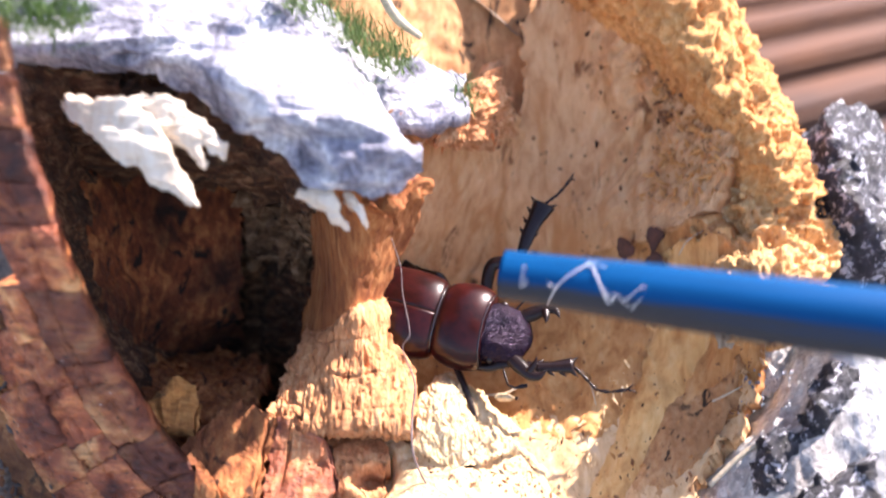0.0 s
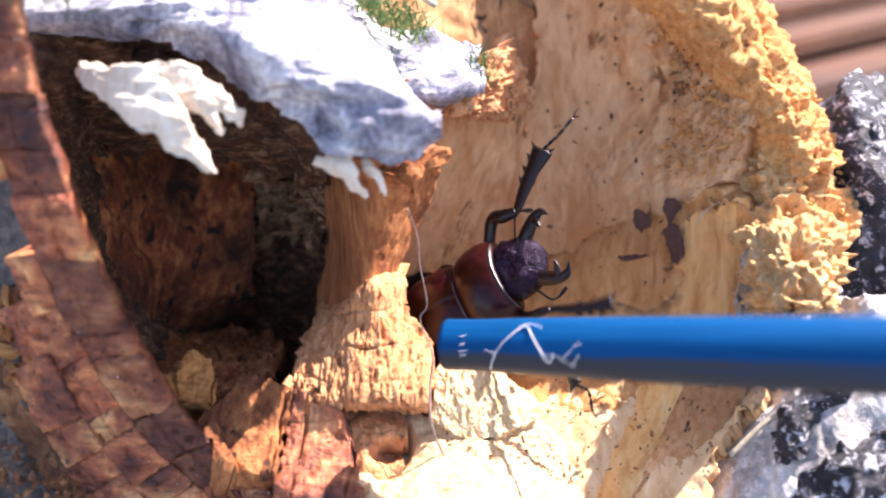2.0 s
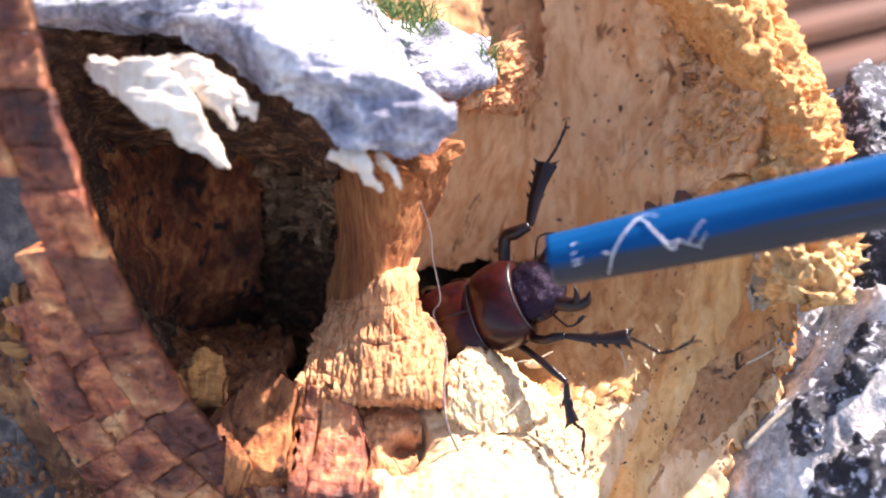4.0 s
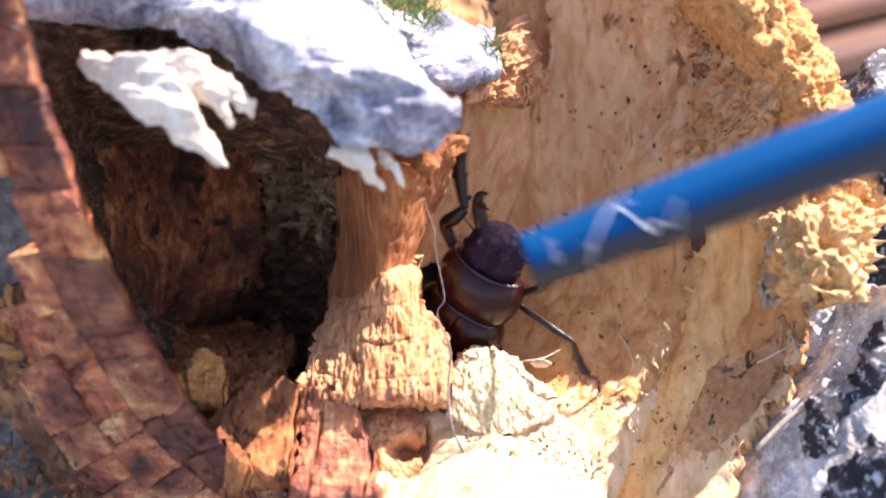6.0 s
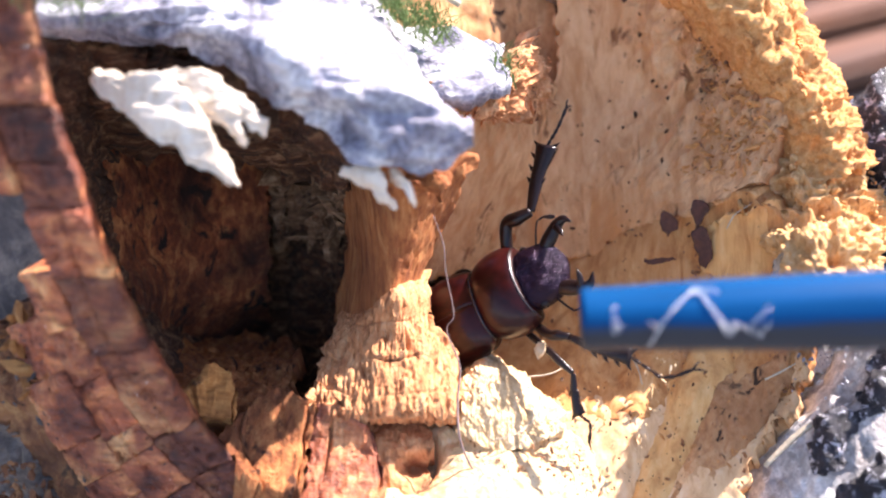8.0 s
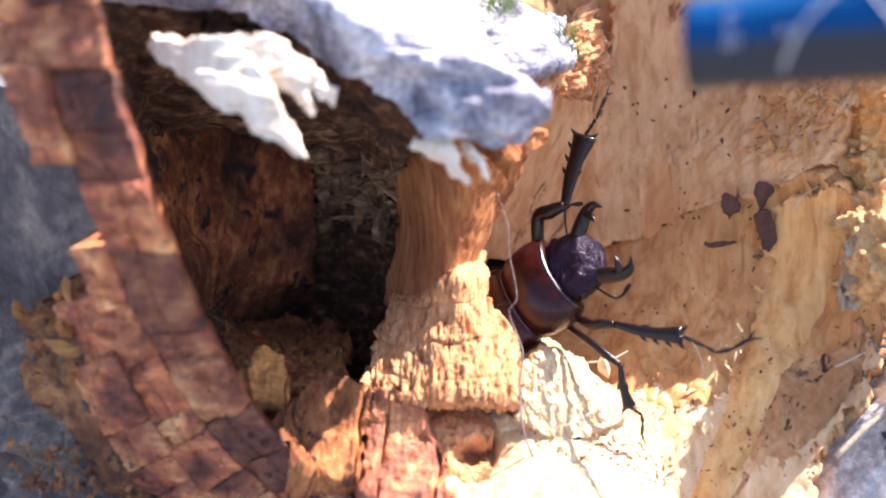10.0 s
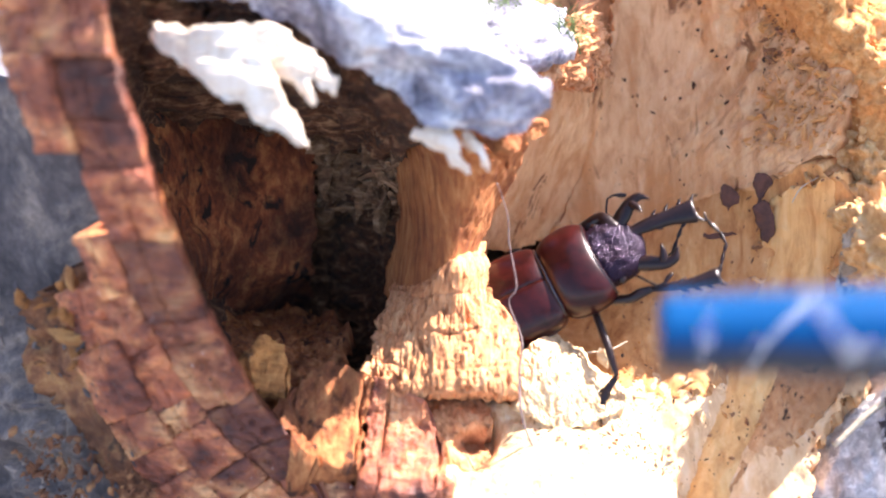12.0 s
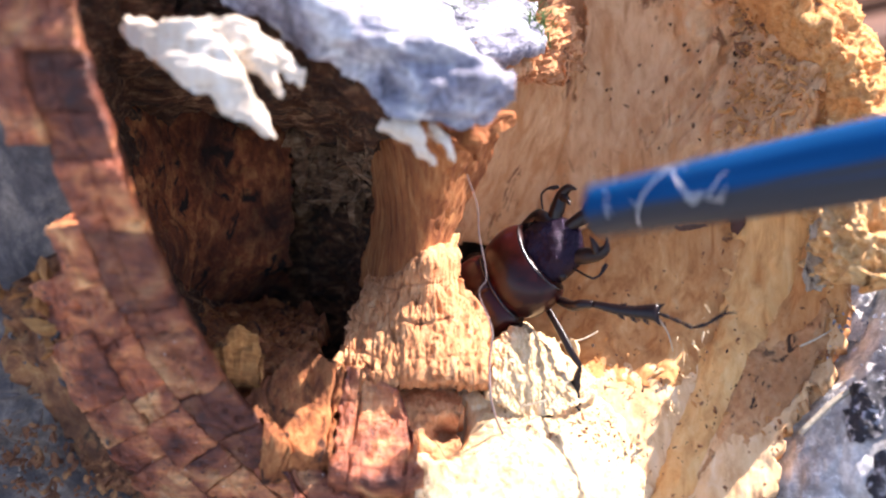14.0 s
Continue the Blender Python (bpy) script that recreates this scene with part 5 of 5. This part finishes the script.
BLUE = reflection_plastic("blue_plastic", (0.0, 0.055, 0.165), (0.046, 0.049, 0.054))
CUT = plain("stick_end", (0.16, 0.20, 0.24), 0.6, vary=0.3, scale=900, relief=0.3)
FIBRE = plain("white_fibre", (0.75, 0.74, 0.72), 0.7, vary=0.1, scale=900)
stick = tagged(new("blue_stick"), "long round blue plastic stick poking at the beetle", "stick")
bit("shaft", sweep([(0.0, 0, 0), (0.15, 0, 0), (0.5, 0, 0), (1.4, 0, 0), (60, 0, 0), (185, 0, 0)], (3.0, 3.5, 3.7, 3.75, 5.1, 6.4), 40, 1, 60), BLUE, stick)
bit("end_cap", sweep([(-0.12, 0, 0), (-0.06, 0, 0), (0.1, 0, 0)], (2.4, 2.8, 3.0), 32, 1, 6), CUT, stick, "dull grey cut end")


def strand(points, r):
    return sweep([(1.08 * x, -math.cos(a) * (3.85 + 0.031 * x) * k, math.sin(a) * (3.85 + 0.031 * x) * k) for x, a, k in points], (r, r * 1.2, r, r * 0.7), 6, 1, 40, (0.3, 0.2, 1))


bit("fibre", joined([strand([(4.0, -0.75, 1.0), (4.6, -0.3, 1.01), (5.6, 0.2, 1.02), (7.0, 0.6, 1.04), (8.6, 0.95, 1.06), (9.4, 0.95, 1.06), (10.2, 0.6, 1.04), (11.2, 0.2, 1.02), (12.0, 0.0, 1.01), (13.0, 0.05, 1.02), (14.2, -0.15, 1.01), (15.6, -0.35, 1.0)], 0.085),
                     strand([(8.2, 0.98, 1.05), (9.2, 1.05, 1.1), (10.4, 1.0, 1.12), (11.4, 0.9, 1.08)], 0.06),
                     strand([(11.2, 0.2, 1.02), (11.8, -0.1, 1.03), (12.4, -0.2, 1.02), (13.0, 0.05, 1.03)], 0.12),
                     strand([(14.0, -0.1, 1.02), (15.0, 0.15, 1.05), (16.0, 0.4, 1.08), (16.6, 0.42, 1.06)], 0.06),
                     strand([(15.2, -0.3, 1.02), (15.9, -0.05, 1.06), (16.4, 0.1, 1.1)], 0.05),
                     strand([(5.2, 0.0, 1.02), (4.4, 0.1, 1.05), (3.8, 0.15, 1.02)], 0.04)]), FIBRE, stick, "white frayed fibre stuck to the stick")
for x, a, l in ((-0.2, 0.05, 1.7), (-0.15, -0.12, 1.3), (-0.1, 0.62, 1.2), (0.0, 0.3, 0.9)):
    bit("nick", sweep([(x, -math.cos(a) * 3.65, math.sin(a) * 3.65), (x + l * 0.5, -math.cos(a) * 3.82, math.sin(a) * 3.82), (x + l, -math.cos(a + 0.05) * 3.8, math.sin(a + 0.05) * 3.8)], (0.05, 0.08, 0.03), 6, 1, 12), FIBRE, stick, "pale shred at the tip")


# ---- a loose chip of wood that the stick knocks about ----
rng = np.random.default_rng(41)
chip = tagged(bit("wood_chip", lump_arrays(rng, ZERO, 1.25, (1.25, 0.6, 0.85), 0.25), PALE, None, smooth=False), "small pale loose chip of wood beside the beetle", "wood chip")


# ---- what moves ----
def axes(x, up):
    x = Vector(x).normalized()
    z = (Vector(up) - x * x.dot(Vector(up))).normalized()
    return Matrix((x, z.cross(x), z)).transposed().to_4x4()


def held(tip, far):
    tip, far = Vector(tip), Vector(far)
    return BASE @ Matrix.Translation(tip / 1000) @ axes(far - tip, (0, -0.2, 1))


def crawl(place, angle, rear=0.12, lean=0.0):
    """The beetle's pose: its heading in the face of the log, and how far the head rises from it."""
    a = radians(angle)
    return BASE @ Matrix.Translation(Vector(place) / 1000) @ axes((math.cos(a), -rear, math.sin(a)), (-0.25 * math.cos(a) + lean, -0.9, 0.42))


def swing(thigh, rows):
    m = thigh.matrix_basis.copy()
    walk(thigh, [(t, m @ pose(0, 0, 0, 0, rise, turn)) for t, turn, rise in rows])


def motions():
    walk(stick, [(t, held(tip, far)) for t, tip, far in (
        (0.0, (12.1, 130.1, -4.2), (58.6, 115.8, -10.1)),
        (0.1, (12.4, 128.5, -3.0), (58.9, 117.2, -7.8)),
        (0.2, (14.6, 129.7, -3.5), (59.2, 118.5, -6.9)),
        (0.3, (7.3, 130.1, -6.0), (56.9, 114.5, -8.1)),
        (0.4, (3.7, 129.9, -7.9), (54.8, 110.6, -8.2)),
        (0.5, (5.1, 125.6, -5.9), (52.1, 105.3, -3.3)),
        (0.6, (11.5, 125.9, -6.3), (54.8, 110.9, -1.2)),
        (0.7, (14.8, 125.7, -5.0), (54.6, 110.8, 1.6)),
        (0.8, (16.5, 125.8, -3.8), (55.7, 113.7, 4.5)),
        (0.9, (14.9, 120.9, -4.1), (55.4, 113.5, 3.5)),
        (1.0, (17.6, 116.0, -3.6), (54.4, 111.6, 1.2)),
        (1.1, (22.8, 111.1, -0.5), (52.6, 107.4, 3.5)),
        (1.2, (22.4, 110.2, -1.9), (52.7, 106.5, 3.4)),
        (1.3, (10.1, 105.4, -9.5), (50.8, 101.6, -4.0)),
        (1.4, (11.1, 104.5, -7.9), (49.8, 98.8, -2.3)),
        (1.5, (10.8, 107.7, -11.5), (48.5, 96.0, -5.4)),
        (1.6, (7.4, 108.2, -8.8), (50.8, 101.1, 0.6)),
        (1.7, (3.9, 116.9, -8.5), (50.3, 101.3, 0.1)),
        (1.8, (3.2, 127.0, -4.2), (49.7, 101.6, 1.9)),
        (1.9, (1.5, 129.1, -14.8), (48.9, 101.8, -10.6)),
        (2.0, (0.7, 129.9, -18.7), (52.5, 110.5, -18.2)),
        (2.1, (-0.8, 129.9, -19.4), (51.9, 110.3, -21.3)),
        (2.2, (8.2, 129.9, -23.5), (53.0, 113.2, -26.0)),
        (2.3, (9.2, 129.8, -23.9), (52.6, 112.7, -25.0)),
        (2.4, (10.3, 129.7, -22.4), (52.4, 112.3, -24.0)),
        (2.5, (15.3, 126.0, -11.4), (50.8, 108.9, -13.2)),
        (2.6, (11.6, 129.0, -7.9), (49.4, 106.0, -9.6)),
        (2.7, (13.3, 129.3, -6.0), (51.1, 109.2, -6.8)),
        (2.8, (11.7, 129.4, -4.4), (51.3, 109.4, -5.6)),
        (2.9, (14.8, 126.8, -5.8), (52.3, 111.1, -7.8)),
        (3.0, (16.5, 126.6, -6.0), (51.6, 109.6, -6.6)),
        (3.2, (24.8, 117.4, -3.7), (53.6, 113.7, -3.8)),
        (4.2, (10.1, 124.3, -7.0), (50.2, 112.1, 2.4)),
        (5.3, (2.6, 117.6, 2.1), (46.5, 111.6, 11.9)),
        (5.4, (1.5, 117.6, 2.6), (46.5, 111.7, 15.0)),
        (5.5, (1.4, 117.7, 2.3), (46.4, 111.7, 15.7)),
        (5.6, (-0.6, 117.7, 1.7), (46.6, 111.7, 17.5)),
        (5.7, (-0.9, 122.2, 0.4), (47.1, 111.7, 19.4)),
        (5.8, (4.8, 127.3, -0.0), (49.3, 114.8, 19.2)),
        (5.9, (6.1, 127.3, -1.5), (49.8, 114.8, 17.8)),
        (6.0, (8.7, 122.6, -6.3), (52.1, 118.8, 8.8)),
        (6.1, (14.0, 117.8, -7.8), (49.4, 114.0, 7.6)),
        (6.2, (12.8, 117.8, -9.3), (48.8, 114.0, 5.2)),
        (6.3, (14.2, 117.7, -8.3), (48.0, 114.0, 5.8)),
        (6.4, (15.5, 109.4, -3.9), (43.1, 105.7, 6.7)),
        (6.5, (17.3, 109.6, -2.4), (42.9, 105.9, 7.4)),
        (6.7, (13.8, 106.7, -9.0), (41.3, 103.0, -2.0)),
        (6.8, (14.9, 107.1, -12.5), (41.6, 103.4, -6.4)),
        (6.9, (10.9, 111.2, -19.2), (43.8, 107.5, -12.7)),
        (7.0, (5.3, 111.2, -20.2), (42.9, 105.5, -14.2)),
        (7.1, (6.0, 111.0, -19.9), (41.7, 103.1, -14.4)),
        (7.2, (4.3, 104.1, -17.2), (39.4, 98.6, -13.6)),
        (7.3, (2.9, 104.1, -13.8), (38.4, 96.6, -10.5)),
        (7.4, (2.9, 103.9, -8.9), (37.5, 94.6, -5.3)),
        (7.5, (5.7, 103.9, -1.8), (37.5, 94.7, 1.6)),
        (7.6, (5.8, 107.1, -2.6), (38.5, 96.5, 1.1)),
        (7.7, (4.4, 110.7, -4.1), (41.9, 102.8, 0.4)),
        (7.8, (4.2, 110.2, -6.0), (41.7, 102.2, -1.5)),
        (7.9, (10.0, 109.8, -7.6), (43.5, 105.3, -4.3)),
        (8.0, (12.4, 109.4, -11.0), (43.8, 105.7, -10.1)),
        (8.2, (10.2, 112.7, -12.0), (44.0, 105.7, -10.3)),
        (8.3, (15.6, 101.6, -13.9), (39.8, 97.9, -12.5)),
        (8.4, (15.0, 105.1, -20.2), (41.2, 101.4, -19.4)),
        (8.5, (13.5, 105.2, -23.4), (40.4, 101.5, -22.2)),
        (8.6, (18.1, 102.0, -15.6), (37.3, 98.5, -14.4)),
        (8.7, (11.5, 106.4, -14.1), (37.5, 102.8, -12.4)),
        (8.8, (9.7, 100.7, -11.3), (32.3, 97.1, -10.2)),
        (8.9, (7.7, 89.3, 5.3), (23.7, 84.7, 5.9)),
        (9.0, (16.0, 94.9, 9.6), (25.6, 90.2, 11.6)),
        (9.2, (10.8, 84.3, 14.7), (19.2, 79.5, 14.9)),
        (10.2, (6.9, 86.0, 11.9), (18.1, 81.2, 12.2)),
        (11.3, (5.8, 119.4, -2.9), (36.0, 115.8, -1.1)),
        (11.4, (8.7, 119.4, -3.5), (36.0, 115.8, -2.2)),
        (11.5, (7.5, 119.4, -5.4), (36.0, 115.8, -2.9)),
        (11.6, (6.7, 121.6, -6.1), (30.3, 104.8, -0.7)),
        (11.7, (5.7, 117.7, -8.4), (30.4, 104.4, -2.3)),
        (11.8, (5.9, 110.2, -7.2), (29.4, 101.9, -3.5)),
        (11.9, (9.0, 97.8, -8.6), (25.8, 94.4, -7.5)),
        (12.0, (6.8, 92.5, -13.8), (23.3, 89.1, -13.5)),
        (12.1, (3.4, 95.2, -21.8), (24.8, 91.7, -20.5)),
        (12.2, (5.9, 95.5, -23.1), (24.8, 92.0, -21.7)),
        (12.3, (4.4, 98.5, -19.2), (26.1, 94.9, -18.3)),
        (12.4, (5.9, 104.7, -12.4), (29.0, 101.1, -11.2)),
        (12.5, (6.5, 104.8, -11.4), (29.0, 101.2, -10.0)),
        (12.6, (7.2, 104.6, -11.8), (29.7, 101.0, -10.4)),
        (12.7, (8.0, 111.0, -13.3), (35.1, 107.3, -12.2)),
        (12.8, (6.3, 117.9, -14.9), (38.7, 109.8, -13.5)),
        (12.9, (-0.6, 125.3, -15.5), (37.2, 103.3, -11.8)),
        (13.0, (-2.1, 128.9, -16.6), (37.9, 103.1, -12.6)),
        (13.1, (-0.4, 121.5, -7.6), (40.2, 108.1, -7.7)),
        (13.2, (-3.1, 122.0, -5.9), (39.7, 108.5, -5.5)),
        (13.3, (-5.1, 122.3, -4.7), (37.8, 106.5, -4.1)),
        (13.4, (-4.6, 118.7, -4.6), (37.2, 106.9, -5.5)),
        (13.5, (-5.5, 128.8, -8.8), (34.5, 102.6, -11.0)),
        (13.6, (-4.7, 114.9, -4.6), (36.5, 106.9, -5.5)),
        (13.7, (-2.2, 111.0, 4.6), (36.6, 107.3, 6.4)),
        (13.8, (1.3, 106.9, 5.7), (34.7, 103.1, 7.6)),
        (13.9, (5.8, 116.4, 1.9), (36.2, 104.9, 4.5)),
        (14.0, (11.8, 127.4, -3.1), (36.3, 104.0, 2.3)))])
    walk(beetle, [(t, crawl(place, angle, rear)) for t, place, angle, rear in (
        (0.0, (4.0, 151.0, -13.4), -12, 0.25),
        (0.3, (2.9, 151.0, -15.8), -12, 0.25),
        (0.5, (-1.9, 151.0, -15.2), 32, 0.35),
        (0.8, (5.7, 151.0, -13.3), 26, 0.35),
        (1.0, (4.3, 151.0, -14.1), 30, 0.35),
        (1.2, (4.8, 151.0, -13.6), 30, 0.35),
        (1.5, (5.6, 151.0, -14.4), 25, 0.35),
        (1.8, (5.6, 151.0, -15.0), 14, 0.30),
        (2.0, (5.4, 151.0, -11.2), 34, 0.45),
        (2.2, (3.1, 151.0, -13.4), -4, 0.30),
        (2.4, (5.0, 151.0, -16.1), -7, 0.25),
        (2.5, (5.4, 151.0, -16.1), -7, 0.25),
        (3.0, (6.7, 151.0, -15.6), -4, 0.25),
        (3.2, (8.5, 151.0, -15.6), 4, 0.30),
        (4.2, (4.9, 151.0, -15.5), 30, 0.40),
        (5.3, (2.6, 151.0, -16.5), 50, 0.50),
        (5.5, (0.9, 151.0, -14.1), 52, 0.50),
        (5.7, (-1.9, 151.0, -12.5), 76, 0.50),
        (6.0, (1.0, 151.0, -12.0), 66, 0.50),
        (6.5, (1.3, 151.0, -10.4), 50, 0.50),
        (6.8, (3.4, 151.0, -9.8), 37, 0.45),
        (7.0, (3.0, 151.0, -9.6), 37, 0.45),
        (7.3, (4.1, 151.0, -11.1), 32, 0.45),
        (7.5, (1.0, 151.0, -11.4), 33, 0.45),
        (8.0, (4.3, 151.0, -11.3), 32, 0.45),
        (8.5, (5.1, 151.0, -11.5), 32, 0.45),
        (9.0, (3.7, 151.0, -11.3), 36, 0.45),
        (9.2, (1.8, 151.0, -12.0), 36, 0.45),
        (10.2, (0.4, 151.0, -13.1), 40, 0.45),
        (11.3, (-0.2, 151.0, -12.8), 45, 0.45),
        (11.5, (1.1, 151.0, -12.0), 45, 0.45),
        (11.6, (-0.3, 151.0, -12.1), 40, 0.40),
        (11.8, (5.0, 151.0, -16.0), 6, 0.15),
        (12.0, (5.8, 151.0, -12.0), 28, 0.12),
        (12.2, (7.8, 151.0, -11.7), 29, 0.12),
        (12.5, (5.9, 151.0, -11.3), 28, 0.12),
        (12.8, (7.9, 151.0, -11.3), 27, 0.12),
        (13.0, (8.8, 151.0, -10.6), 19, 0.12),
        (13.3, (8.0, 151.0, -15.3), 6, 0.15),
        (13.5, (5.7, 151.0, -14.6), 24, 0.25),
        (13.8, (2.5, 151.0, -12.9), 40, 0.40),
        (14.0, (1.8, 151.0, -13.4), 41, 0.45))])
    walk(chip, [(t, BASE @ pose(x / 1000, y / 1000, z / 1000, 20, turn, 15)) for t, x, y, z, turn in (
        (0.0, 10.4, 148.5, -25.2, 0),
        (7.2, 10.4, 148.5, -25.2, 0),
        (7.4, 4.0, 141.0, -15.2, 70),
        (7.5, 3.4, 143.0, -10.4, 120),
        (7.6, 2.7, 143.5, -12.1, 150),
        (7.7, -0.5, 143.5, -12.5, 170),
        (7.8, -1.7, 143.5, -14.0, 200),
        (7.9, 5.5, 144.0, -15.9, 150),
        (8.0, 8.8, 146.0, -20.0, 120),
        (8.2, 7.7, 147.5, -20.0, 90),
        (8.4, 9.6, 148.5, -25.6, 80),
        (14.0, 9.6, 148.5, -25.6, 80))])
    swing(FRONT_L, [(0, 30, 0), (0.3, 22, 0), (0.5, -30, 0), (1.0, -40, 0), (1.2, -14, 0), (1.5, -10, 0), (2.0, -12, 0), (2.4, 28, 0), (3.0, 24, 0), (4.2, 0, 0), (5.5, -16, 0), (6.0, -20, 0), (6.5, -36, 0), (7.0, -8, 0), (7.5, 0, 0), (8.5, 0, 0), (9.0, -6, 0), (11.5, -14, 0), (11.8, -44, 0), (12.0, -60, 0), (12.5, -62, 0), (13.0, -58, 0), (13.5, -54, 0), (13.8, -60, 0), (14.0, -62, 0)])
    swing(FOOT_F_L, [(0, -10, 0), (1.0, -25, 0), (1.5, -55, 0), (2.0, -10, 0), (2.5, 0, 0), (3.0, 0, 0), (5.5, 0, 0), (9.0, 0, 0), (11.5, 0, 0), (11.7, -60, 0), (12.0, -130, 0), (13.0, -130, 0), (13.7, -80, 0), (14.0, -20, 0)])
    swing(FRONT_R, [(0, 62, 0), (0.3, 60, 0), (0.5, 10, 0), (0.8, 20, 0), (1.0, 28, 0), (1.1, 44, 0), (1.5, -8, 0), (2.0, 26, 0), (2.4, 80, 0), (3.0, 60, 0), (3.2, 72, 0), (4.2, 20, 0), (5.5, 18, 0), (5.9, 8, 0), (6.1, 30, 0), (6.5, 20, 0), (6.8, 6, 0), (7.5, 4, 0), (8.5, 8, 0), (9.0, 8, 0), (11.5, 12, 0), (11.8, 30, 0), (12.0, 34, 0), (12.5, 32, 0), (13.0, 34, 0), (13.5, 30, 0), (13.8, 8, 0), (14.0, 8, 0)])
    swing(FOOT_F_R, [(0, -30, 0), (0.5, 0, 0), (1.5, 0, 0), (2.0, -10, 0), (2.5, -50, 0), (3.0, -20, 0), (5.5, 0, 0), (6.0, 20, 0), (6.5, 45, 0), (6.8, 0, 0), (7.5, 0, 0), (9.0, 0, 0), (11.5, 0, 0), (12.0, 80, 0), (12.5, 80, 0), (13.5, 60, 0), (13.8, 0, 0), (14.0, 0, 0)])
    swing(MID_R, [(0, 10, 0), (0.5, -16, 0), (1.0, -4, 0), (1.5, 2, 0), (2.5, 24, 0), (3.0, 24, 0), (4.2, 4, 0), (5.5, -14, 0), (6.0, -26, 0), (6.5, -6, 0), (7.0, 2, 0), (9.0, 0, 0), (11.5, -6, 0), (12.0, -34, 0), (12.5, -34, 0), (13.0, -30, 0), (14.0, -26, 0)])


motions()
